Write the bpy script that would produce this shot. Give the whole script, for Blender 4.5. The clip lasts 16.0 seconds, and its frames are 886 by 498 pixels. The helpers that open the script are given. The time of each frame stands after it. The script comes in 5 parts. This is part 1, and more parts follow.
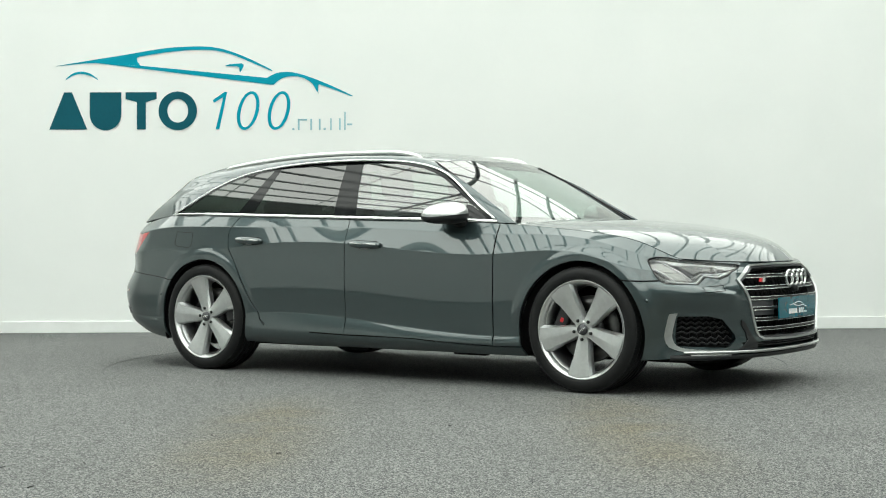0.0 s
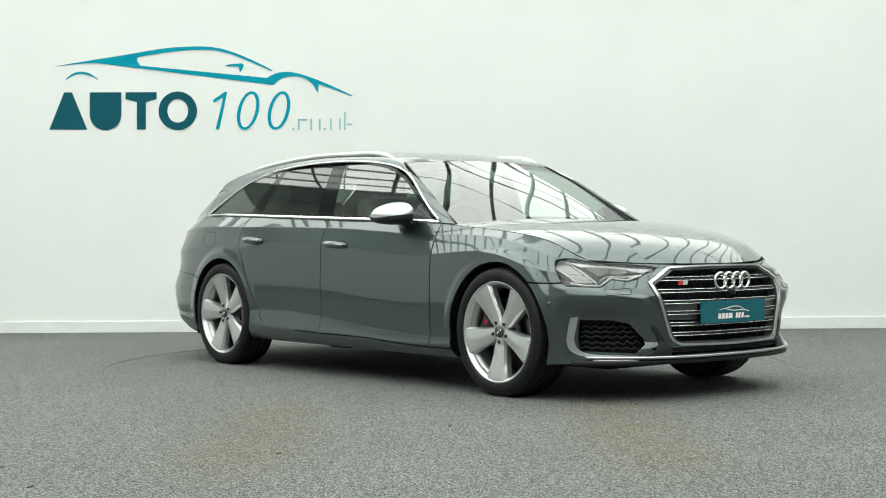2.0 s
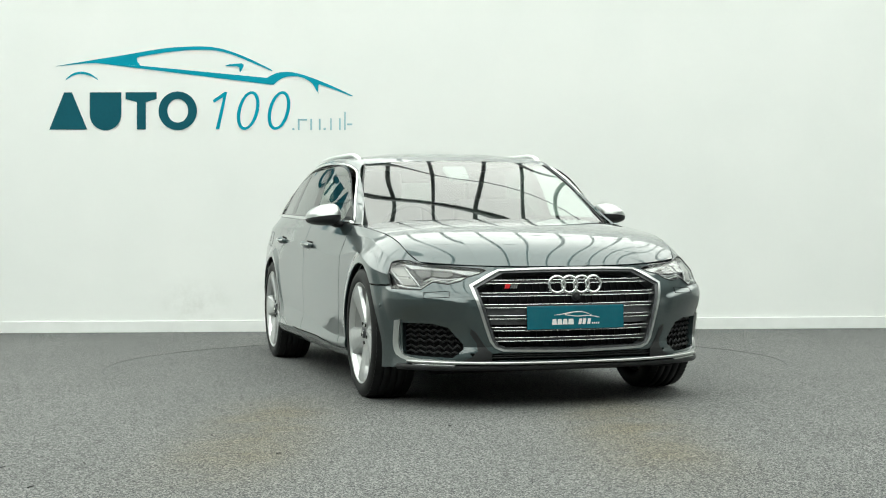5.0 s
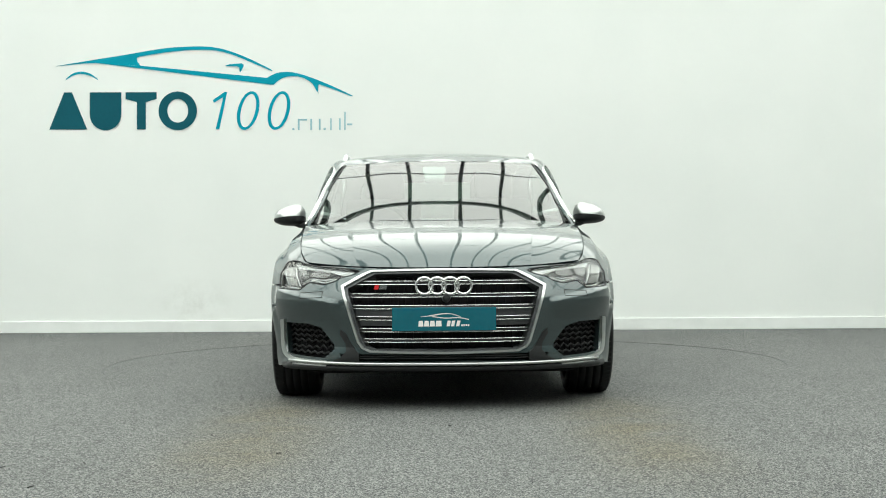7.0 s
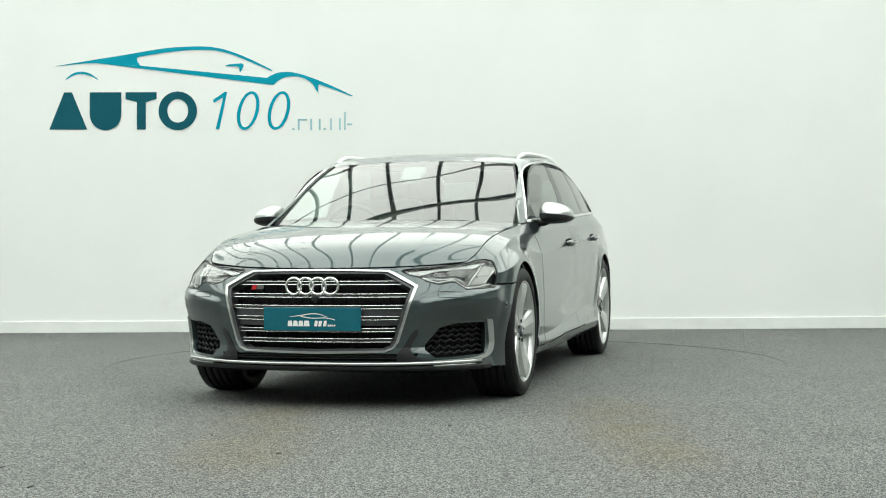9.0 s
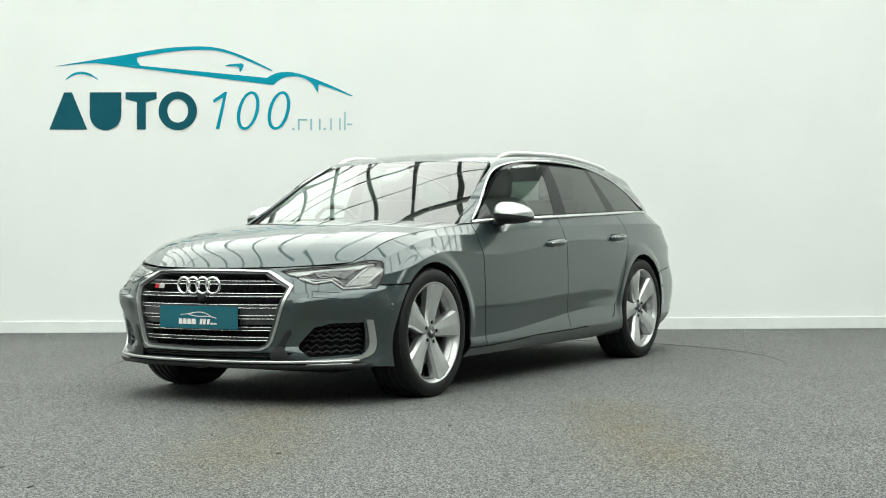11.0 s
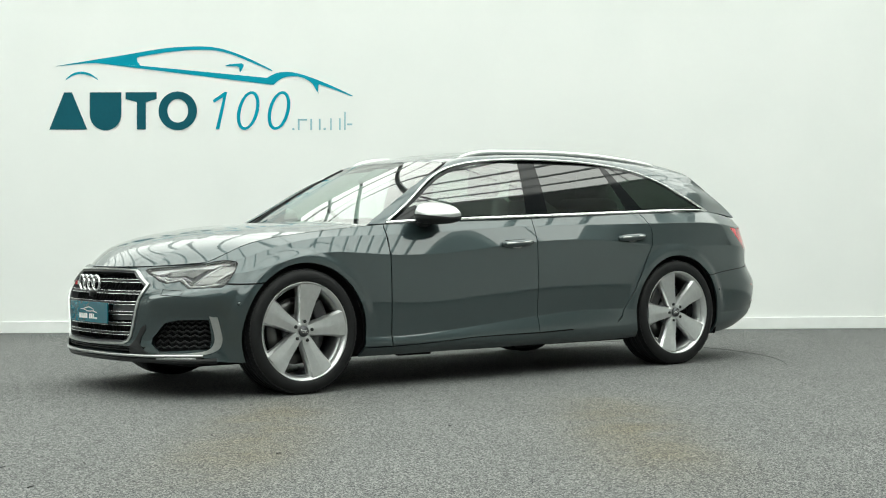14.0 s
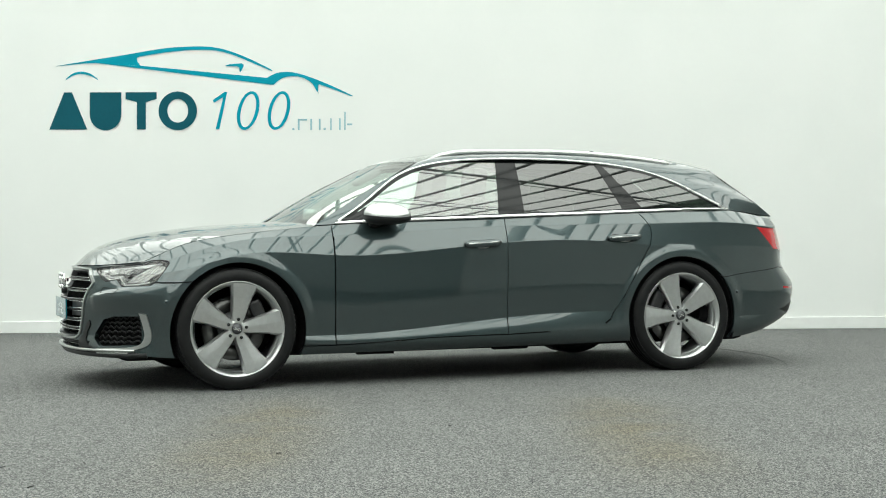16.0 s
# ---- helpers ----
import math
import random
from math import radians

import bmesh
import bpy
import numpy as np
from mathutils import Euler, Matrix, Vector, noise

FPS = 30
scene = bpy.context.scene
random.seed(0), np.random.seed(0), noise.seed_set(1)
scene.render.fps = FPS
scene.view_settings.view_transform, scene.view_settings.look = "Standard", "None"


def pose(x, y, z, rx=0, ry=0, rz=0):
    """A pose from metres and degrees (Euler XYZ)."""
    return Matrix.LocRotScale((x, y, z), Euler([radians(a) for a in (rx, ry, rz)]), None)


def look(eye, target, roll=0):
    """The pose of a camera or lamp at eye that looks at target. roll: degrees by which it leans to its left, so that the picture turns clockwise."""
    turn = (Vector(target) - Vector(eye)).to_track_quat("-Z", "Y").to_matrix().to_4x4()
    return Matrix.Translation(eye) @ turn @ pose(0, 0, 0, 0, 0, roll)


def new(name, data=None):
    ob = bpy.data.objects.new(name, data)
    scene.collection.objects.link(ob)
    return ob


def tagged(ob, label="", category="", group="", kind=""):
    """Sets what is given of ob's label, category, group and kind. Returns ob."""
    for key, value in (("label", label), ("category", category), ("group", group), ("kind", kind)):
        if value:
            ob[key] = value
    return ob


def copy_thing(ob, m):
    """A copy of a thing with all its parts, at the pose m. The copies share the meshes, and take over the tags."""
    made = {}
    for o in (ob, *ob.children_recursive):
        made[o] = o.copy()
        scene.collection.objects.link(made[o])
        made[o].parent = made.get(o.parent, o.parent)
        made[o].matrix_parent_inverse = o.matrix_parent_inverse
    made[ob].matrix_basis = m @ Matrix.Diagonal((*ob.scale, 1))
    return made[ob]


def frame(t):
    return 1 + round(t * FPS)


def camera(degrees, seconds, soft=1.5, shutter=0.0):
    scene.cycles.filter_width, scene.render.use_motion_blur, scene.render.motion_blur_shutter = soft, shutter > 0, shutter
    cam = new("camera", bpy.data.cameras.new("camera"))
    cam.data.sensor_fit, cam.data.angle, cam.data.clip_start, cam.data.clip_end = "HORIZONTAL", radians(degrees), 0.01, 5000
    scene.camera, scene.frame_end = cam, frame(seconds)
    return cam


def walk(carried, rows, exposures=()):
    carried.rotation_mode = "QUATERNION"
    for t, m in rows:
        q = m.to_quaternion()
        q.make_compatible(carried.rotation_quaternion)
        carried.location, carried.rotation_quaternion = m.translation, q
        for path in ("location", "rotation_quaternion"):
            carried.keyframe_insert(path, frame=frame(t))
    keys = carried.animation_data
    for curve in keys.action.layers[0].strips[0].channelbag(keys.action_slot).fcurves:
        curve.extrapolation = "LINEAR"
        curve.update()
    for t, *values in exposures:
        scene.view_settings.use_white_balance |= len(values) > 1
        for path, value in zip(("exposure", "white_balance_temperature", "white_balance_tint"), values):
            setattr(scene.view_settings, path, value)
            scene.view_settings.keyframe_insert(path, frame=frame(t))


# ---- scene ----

# ---- camera: stands still, a little under a metre up ----
EYE = (0.0, -9.979, 0.879)
cam = camera(33.12, 16.0, soft=1.05)
AIM = (EYE[0] - math.sin(radians(0.04)), EYE[1] + 1.0, EYE[2] - math.tan(radians(0.49)))
walk(cam, [(0.0, look(EYE, AIM, -0.468)), (16.0, look(EYE, AIM, -0.468))], exposures=[(0.0, 0.0), (16.0, 0.0)])

# ---- light: a rooflight over the whole hall ----
world = bpy.data.worlds.new("world")
scene.world = world
world.use_nodes = True
world.node_tree.nodes["Background"].inputs[0].default_value = (0.9, 1.0, 0.95, 1)
world.node_tree.nodes["Background"].inputs[1].default_value = 0.3

SKY_GLOW = 3.25


# ---- materials ----
def material(name):
    m = bpy.data.materials.new(name)
    m.use_nodes = True
    nt = m.node_tree
    return m, nt, nt.nodes["Principled BSDF"]


def node(nt, kind, **inputs):
    n = nt.nodes.new(kind)
    for k, v in inputs.items():
        n.inputs[k.replace("_", " ")].default_value = v
    return n


def noise_tex(nt, scale, detail=4, rough=0.5):
    tc = nt.nodes.new("ShaderNodeTexCoord")
    n = node(nt, "ShaderNodeTexNoise", Scale=scale, Detail=detail, Roughness=rough)
    nt.links.new(tc.outputs["Object"], n.inputs["Vector"])
    return n


def ramp(nt, src, stops):
    r = nt.nodes.new("ShaderNodeValToRGB")
    el = r.color_ramp.elements
    while len(el) < len(stops):
        el.new(0.5)
    for e, (p, c) in zip(el, stops):
        e.position, e.color = p, (*c, 1)
    nt.links.new(src, r.inputs[0])
    return r


def bump(nt, bsdf, src, strength, dist):
    b = node(nt, "ShaderNodeBump", Strength=strength, Distance=dist)
    nt.links.new(src, b.inputs["Height"])
    nt.links.new(b.outputs[0], bsdf.inputs["Normal"])
    return b


def simple(name, col, rough=0.5, metal=0.0, vary=0.08, scale=30, coat=0.0, bumps=0.0, spec=0.5):
    """A surface whose tone and gloss wander a little."""
    m, nt, b = material(name)
    n = noise_tex(nt, scale)
    lo, hi = [max(0, c * (1 - vary)) for c in col], [min(1, c * (1 + vary)) for c in col]
    r = ramp(nt, n.outputs[0], [(0.3, lo), (0.7, hi)])
    nt.links.new(r.outputs[0], b.inputs["Base Color"])
    rr = node(nt, "ShaderNodeMapRange")
    rr.inputs[3].default_value, rr.inputs[4].default_value = rough * 0.85, min(1, rough * 1.15)
    nt.links.new(n.outputs[0], rr.inputs[0])
    nt.links.new(rr.outputs[0], b.inputs["Roughness"])
    b.inputs["Metallic"].default_value = metal
    b.inputs["Specular IOR Level"].default_value = spec
    b.inputs["Coat Weight"].default_value = coat
    b.inputs["Coat Roughness"].default_value = 0.02
    if bumps:
        bump(nt, b, n.outputs[0], bumps, 0.002)
    return m


def paint_material():
    m, nt, b = material("grey_metallic_paint")
    n = noise_tex(nt, 900, 2)
    r = ramp(nt, n.outputs[0], [(0.35, (0.023, 0.038, 0.041)), (0.7, (0.052, 0.079, 0.083))])
    nt.links.new(r.outputs[0], b.inputs["Base Color"])
    b.inputs["Metallic"].default_value = 0.72
    b.inputs["Roughness"].default_value = 0.36
    b.inputs["Coat Weight"].default_value = 1.0
    b.inputs["Coat Roughness"].default_value = 0.015
    b.inputs["Coat IOR"].default_value = 1.72
    return m


def glass_material(name, tint, f0=0.045):
    """A thin pane: tinted see-through with a glossy skin that strengthens at a slant."""
    m = bpy.data.materials.new(name)
    m.use_nodes = True
    nt = m.node_tree
    nt.nodes.clear()
    out = nt.nodes.new("ShaderNodeOutputMaterial")
    mix = nt.nodes.new("ShaderNodeMixShader")
    tr = node(nt, "ShaderNodeBsdfTransparent", Color=(*tint, 1))
    gl = node(nt, "ShaderNodeBsdfGlossy", Color=(1, 1, 1, 1), Roughness=0.01)
    lw = node(nt, "ShaderNodeLayerWeight", Blend=0.5)
    pw = nt.nodes.new("ShaderNodeMath")
    pw.operation = "POWER"
    pw.inputs[1].default_value = 5.0
    nt.links.new(lw.outputs["Facing"], pw.inputs[0])
    ml = nt.nodes.new("ShaderNodeMath")
    ml.operation = "MULTIPLY_ADD"
    ml.inputs[1].default_value, ml.inputs[2].default_value = 1 - f0, f0
    nt.links.new(pw.outputs[0], ml.inputs[0])
    nt.links.new(ml.outputs[0], mix.inputs[0])
    nt.links.new(tr.outputs[0], mix.inputs[1])
    nt.links.new(gl.outputs[0], mix.inputs[2])
    nt.links.new(mix.outputs[0], out.inputs[0])
    return m


def glow_material(name, col, strength):
    m = bpy.data.materials.new(name)
    m.use_nodes = True
    nt = m.node_tree
    nt.nodes.clear()
    out = nt.nodes.new("ShaderNodeOutputMaterial")
    em = node(nt, "ShaderNodeEmission", Color=(*col, 1), Strength=strength)
    nt.links.new(em.outputs[0], out.inputs[0])
    return m


def carpet_material():
    m, nt, b = material("grey_carpet")
    tcv = nt.nodes.new("ShaderNodeTexCoord")
    mp = nt.nodes.new("ShaderNodeMapping")
    mp.inputs["Scale"].default_value = (1.0, 0.55, 1.0)
    nt.links.new(tcv.outputs["Object"], mp.inputs["Vector"])
    fleck = node(nt, "ShaderNodeTexVoronoi", Scale=210.0)
    nt.links.new(mp.outputs[0], fleck.inputs["Vector"])
    fine = node(nt, "ShaderNodeTexNoise", Scale=60.0, Detail=4.0, Roughness=0.7)
    nt.links.new(mp.outputs[0], fine.inputs["Vector"])
    sp = nt.nodes.new("ShaderNodeSeparateColor")
    nt.links.new(fleck.outputs["Color"], sp.inputs[0])
    blend = node(nt, "ShaderNodeMath")
    blend.operation = "MULTIPLY_ADD"
    nt.links.new(fine.outputs[0], blend.inputs[0])
    blend.inputs[1].default_value = 0.9
    nt.links.new(sp.outputs[0], blend.inputs[2])
    half = node(nt, "ShaderNodeMath")
    half.operation = "MULTIPLY"
    half.inputs[1].default_value = 0.53
    nt.links.new(blend.outputs[0], half.inputs[0])
    r = ramp(nt, half.outputs[0], [(0.22, (0.038, 0.040, 0.042)), (0.5, (0.117, 0.121, 0.119)), (0.80, (0.285, 0.29, 0.28))])
    broad = noise_tex(nt, 1.3, 5)
    rb = ramp(nt, broad.outputs[0], [(0.3, (0.90, 0.90, 0.90)), (0.7, (1.0, 1.0, 1.0))])
    mul = nt.nodes.new("ShaderNodeMix")
    mul.data_type, mul.blend_type = "RGBA", "MULTIPLY"
    mul.inputs[0].default_value = 1.0
    nt.links.new(r.outputs[0], mul.inputs[6])
    nt.links.new(rb.outputs[0], mul.inputs[7])
    last = mul.outputs[2]
    # two worn tan tracks where cars drive onto the turntable
    tc = nt.nodes.new("ShaderNodeTexCoord")
    sep = nt.nodes.new("ShaderNodeSeparateXYZ")
    nt.links.new(tc.outputs["Object"], sep.inputs[0])

    def math_node(op, a, bb):
        n = nt.nodes.new("ShaderNodeMath")
        n.operation = op
        for i, v in enumerate((a, bb)):
            if isinstance(v, (int, float)):
                n.inputs[i].default_value = v
            else:
                nt.links.new(v, n.inputs[i])
        return n.outputs[0]
    ax = math_node("ABSOLUTE", sep.outputs[0], 0)
    dx = math_node("DIVIDE", math_node("SUBTRACT", ax, 0.84), 0.27)
    gx = math_node("POWER", 2.718, math_node("MULTIPLY", math_node("MULTIPLY", dx, dx), -1))
    dy = math_node("DIVIDE", math_node("ADD", sep.outputs[1], 3.3), 1.35)
    d2 = math_node("MULTIPLY", dy, dy)
    gy = math_node("POWER", 2.718, math_node("MULTIPLY", math_node("MULTIPLY", d2, d2), -1))
    patchy = noise_tex(nt, 2.6, 6, 0.65)
    pr = ramp(nt, patchy.outputs[0], [(0.20, (0, 0, 0)), (0.60, (1, 1, 1))])
    fac = math_node("MULTIPLY", math_node("MULTIPLY", gx, gy), math_node("MULTIPLY", pr.outputs[0], 0.75))
    st = nt.nodes.new("ShaderNodeMix")
    st.data_type, st.blend_type = "RGBA", "MULTIPLY"
    nt.links.new(fac, st.inputs[0])
    nt.links.new(last, st.inputs[6])
    st.inputs[7].default_value = (0.92, 0.80, 0.58, 1)
    nt.links.new(st.outputs[2], b.inputs["Base Color"])
    b.inputs["Roughness"].default_value = 0.95
    b.inputs["Specular IOR Level"].default_value = 0.15
    bump(nt, b, half.outputs[0], 0.35, 0.003)
    return m


def wall_material():
    m, nt, b = material("white_painted_plaster")
    n = noise_tex(nt, 1.1, 5)
    r = ramp(nt, n.outputs[0], [(0.3, (0.775, 0.80, 0.785)), (0.7, (0.81, 0.83, 0.815))])
    nt.links.new(r.outputs[0], b.inputs["Base Color"])
    # a faint scuffed patch low on the wall
    tc = nt.nodes.new("ShaderNodeTexCoord")
    mp = nt.nodes.new("ShaderNodeMapping")
    mp.inputs["Location"].default_value = (2.35 * 2.2, 0, -0.27 * 3.6)
    mp.inputs["Scale"].default_value = (2.2, 0.0, 3.6)
    nt.links.new(tc.outputs["Object"], mp.inputs["Vector"])
    ball = nt.nodes.new("ShaderNodeTexGradient")
    ball.gradient_type = "SPHERICAL"
    nt.links.new(mp.outputs[0], ball.inputs["Vector"])
    spots = noise_tex(nt, 6.0, 6, 0.7)
    sm = ramp(nt, spots.outputs[0], [(0.42, (0, 0, 0)), (0.7, (0.32, 0.32, 0.32))])
    sf = nt.nodes.new("ShaderNodeMath")
    sf.operation = "MULTIPLY"
    nt.links.new(ball.outputs["Fac"], sf.inputs[0])
    nt.links.new(sm.outputs[0], sf.inputs[1])
    scuff = nt.nodes.new("ShaderNodeMix")
    scuff.data_type = "RGBA"
    nt.links.new(sf.outputs[0], scuff.inputs[0])
    nt.links.new(r.outputs[0], scuff.inputs[6])
    scuff.inputs[7].default_value = (0.42, 0.42, 0.38, 1)
    nt.links.new(scuff.outputs[2], b.inputs["Base Color"])
    b.inputs["Roughness"].default_value = 0.7
    fine = noise_tex(nt, 160, 3)
    bump(nt, b, fine.outputs[0], 0.06, 0.001)
    return m


PAINT = paint_material()
CARPET = carpet_material()
WALL = wall_material()
TRIM = simple("white_gloss_trim", (0.80, 0.82, 0.81), 0.35, vary=0.03, scale=6)
CEIL = simple("ceiling_white", (0.6, 0.62, 0.62), 0.8, vary=0.05, scale=3)
STEEL = simple("dark_steel_beam", (0.30, 0.33, 0.32), 0.6, vary=0.2, scale=4)
REAR_WALL = simple("dark_rear_wall", (0.32, 0.34, 0.34), 0.8, vary=0.15, scale=1.5)
# unseen dark band, added behind the camera to darken low reflections in the car
DARK_BAND = simple("dark_reflection_band", (0.05, 0.055, 0.055), 0.7, vary=0.2, scale=1.5)
GLOW = glow_material("daylit_rooflight", (0.945, 1.0, 0.925), SKY_GLOW)
CHROME = simple("polished_chrome", (0.85, 0.86, 0.86), 0.12, 1.0, vary=0.03)
SATIN = simple("satin_aluminium", (0.56, 0.575, 0.57), 0.3, 1.0, vary=0.05, scale=60)
ALLOY = simple("silver_alloy", (0.62, 0.63, 0.63), 0.3, 0.85, vary=0.05, scale=40, coat=0.4)
# darker copy of the alloy: shade inside the rim put into the colour
ALLOY_DARK = simple("shaded_alloy_barrel", (0.42, 0.43, 0.43), 0.35, 0.8, vary=0.1, scale=30)
RUBBER = simple("black_tyre_rubber", (0.008, 0.0085, 0.009), 0.55, vary=0.25, scale=25, bumps=0.1, spec=0.25)
BLACK = simple("black_plastic", (0.015, 0.016, 0.017), 0.45, vary=0.15, scale=40, bumps=0.05, spec=0.3)
GLOSS_BLACK = simple("gloss_black_trim", (0.006, 0.007, 0.008), 0.08, vary=0.1, spec=0.35)
UNDER = simple("black_underbody", (0.008, 0.008, 0.009), 0.85, vary=0.3, scale=8, bumps=0.2, spec=0.1)
LAMP_DARK = simple("dark_lamp_housing", (0.07, 0.073, 0.078), 0.3, 0.4, vary=0.2)
LAMP_HOUSING = simple("grey_lamp_housing", (0.035, 0.037, 0.039), 0.3, 0.5, vary=0.15)
# for the light guides, and for the bright reflection painted in the upper lens
LAMP_LIGHT = simple("milky_guide_and_lens_glare", (0.62, 0.64, 0.64), 0.2, vary=0.05)
LAMP_RIB = simple("grey_ribbed_lamp_panel", (0.26, 0.26, 0.25), 0.35, 0.2, vary=0.25, scale=220)
RED_LENS = simple("red_tail_lens", (0.45, 0.015, 0.02), 0.08, vary=0.1, coat=1.0)
RED = simple("red_enamel", (0.6, 0.02, 0.025), 0.3, vary=0.05)
TEAL_PLATE = simple("teal_plate", (0.0, 0.105, 0.145), 0.25, vary=0.05, coat=0.5)
WHITE_PRINT = simple("white_print", (0.75, 0.77, 0.77), 0.4, vary=0.03)
TEAL = simple("teal_vinyl", (0.0, 0.29, 0.40), 0.6, vary=0.04, spec=0.1)
DARK_TEAL = simple("dark_teal_vinyl", (0.006, 0.088, 0.12), 0.6, vary=0.04, spec=0.1)
PALE_TEAL = simple("pale_blue_grey_vinyl", (0.30, 0.50, 0.56), 0.6, vary=0.04, spec=0.1)
RAIL = simple("bright_satin_rail", (0.80, 0.81, 0.80), 0.42, 0.7, vary=0.04, scale=50)
LINING = simple("grey_headlining", (0.48, 0.49, 0.48), 0.9, vary=0.06, scale=40, bumps=0.1)
DISC = simple("brake_disc_steel", (0.13, 0.13, 0.128), 0.35, 1.0, vary=0.15, scale=15)
CALIPER = simple("dark_brake_caliper", (0.02, 0.02, 0.022), 0.4, vary=0.1)
SEAT = simple("black_seat_leather", (0.055, 0.058, 0.057), 0.5, vary=0.2, scale=20, bumps=0.1)
DASH = simple("dark_dashboard", (0.11, 0.115, 0.115), 0.6, vary=0.15, scale=30, bumps=0.1)
CLEAR = glass_material("clear_green_glass", (0.84, 0.95, 0.89), 0.20)
SCREEN = glass_material("windscreen_glass", (0.50, 0.60, 0.56), 0.155)
PRIVACY = glass_material("dark_privacy_glass", (0.13, 0.175, 0.15), 0.125)
LENS = glass_material("clear_lamp_lens", (0.95, 0.96, 0.96), 0.045)


# ---- building helpers ----
def part(name, data, mat, parent=None, label="", smooth=True):
    """Links a bmesh or a mesh as one object under a thing or a part."""
    if isinstance(data, bmesh.types.BMesh):
        me = bpy.data.meshes.new(name)
        bmesh.ops.recalc_face_normals(data, faces=data.faces)
        data.to_mesh(me)
        data.free()
        for p in me.polygons:
            p.use_smooth = smooth
    else:
        me = data
    if not me.materials:
        me.materials.append(mat)
    ob = new(name, me)
    if parent:
        ob.parent = parent
    return tagged(ob, label)


def box_bm(lo, hi, bevel=0.0, bm=None, seg=2):
    bm2 = bmesh.new()
    bmesh.ops.create_cube(bm2, size=1)
    for v in bm2.verts:
        v.co = Vector([lo[i] + (v.co[i] + 0.5) * (hi[i] - lo[i]) for i in range(3)])
    if bevel:
        bmesh.ops.bevel(bm2, geom=bm2.edges[:], offset=bevel, segments=seg, affect="EDGES", profile=0.6)
    if bm is None:
        return bm2
    me = bpy.data.meshes.new("tmp")
    bm2.to_mesh(me)
    bm2.free()
    bm.from_mesh(me)
    bpy.data.meshes.remove(me)
    return bm


def flat_bm(poly, depth, plane="xz", at=0.0, bm=None):
    """A 2D outline, extruded. plane xz: from y=at towards -y; xy: up; yz: towards +x."""
    bm = bm or bmesh.new()

    def co(a, b, d):
        return {"xz": (a, at - d, b), "xy": (a, b, at + d), "yz": (at + d, a, b)}[plane]
    lo = [bm.verts.new(co(a, b, 0)) for a, b in poly]
    hi = [bm.verts.new(co(a, b, depth)) for a, b in poly]
    n = len(poly)
    bm.faces.new(lo[::-1])
    bm.faces.new(hi)
    for i in range(n):
        bm.faces.new((lo[i], lo[(i + 1) % n], hi[(i + 1) % n], hi[i]))
    return bm


def ring_bm(outer, inner, depth, plane="xz", at=0.0, bm=None):
    """The band between two closed outlines of equal length, extruded."""
    bm = bm or bmesh.new()

    def co(a, b, d):
        return {"xz": (a, at - d, b), "xy": (a, b, at + d), "yz": (at + d, a, b)}[plane]
    L = [[bm.verts.new(co(a, b, d)) for a, b in loop] for loop in (outer, inner) for d in (0, depth)]
    n = len(outer)
    for i in range(n):
        j = (i + 1) % n
        for a, b in ((L[0], L[1]), (L[1], L[3]), (L[3], L[2]), (L[2], L[0])):
            bm.faces.new((a[i], a[j], b[j], b[i]))
    return bm


def tube_bm(path, r, sides=8, flat=1.0, closed=False, bm=None, up=(0, 0, 1)):
    """A round or flattened bar along a path; r may be one value or one a point."""
    bm = bm or bmesh.new()
    pts = [Vector(p) for p in path]
    n = len(pts)
    rings = []
    for i, p in enumerate(pts):
        a = pts[(i - 1) % n] if closed or i else pts[i]
        b = pts[(i + 1) % n] if closed or i < n - 1 else pts[i]
        t = (b - a).normalized()
        s = t.cross(Vector(up))
        s = s.normalized() if s.length > 1e-5 else t.orthogonal().normalized()
        w = s.cross(t)
        rr = r[i] if isinstance(r, (list, tuple)) else r
        rings.append([bm.verts.new(p + s * rr * math.cos(k * 2 * math.pi / sides) + w * rr * flat * math.sin(k * 2 * math.pi / sides)) for k in range(sides)])
    for i in range(n if closed else n - 1):
        A, B = rings[i], rings[(i + 1) % n]
        for k in range(sides):
            bm.faces.new((A[k], A[(k + 1) % sides], B[(k + 1) % sides], B[k]))
    if not closed:
        bm.faces.new(rings[0][::-1])
        bm.faces.new(rings[-1])
    return bm


def lathe_bm(profile, n=64, bm=None, closed=True):
    """Profile of (radius, y) turned round the y axis."""
    bm = bm or bmesh.new()
    rings = [[bm.verts.new((r * math.cos(a * 2 * math.pi / n), y, r * math.sin(a * 2 * math.pi / n))) for a in range(n)] for r, y in profile]
    m = len(rings)
    for i in range(m if closed else m - 1):
        A, B = rings[i], rings[(i + 1) % m]
        for k in range(n):
            bm.faces.new((A[k], A[(k + 1) % n], B[(k + 1) % n], B[k]))
    return bm


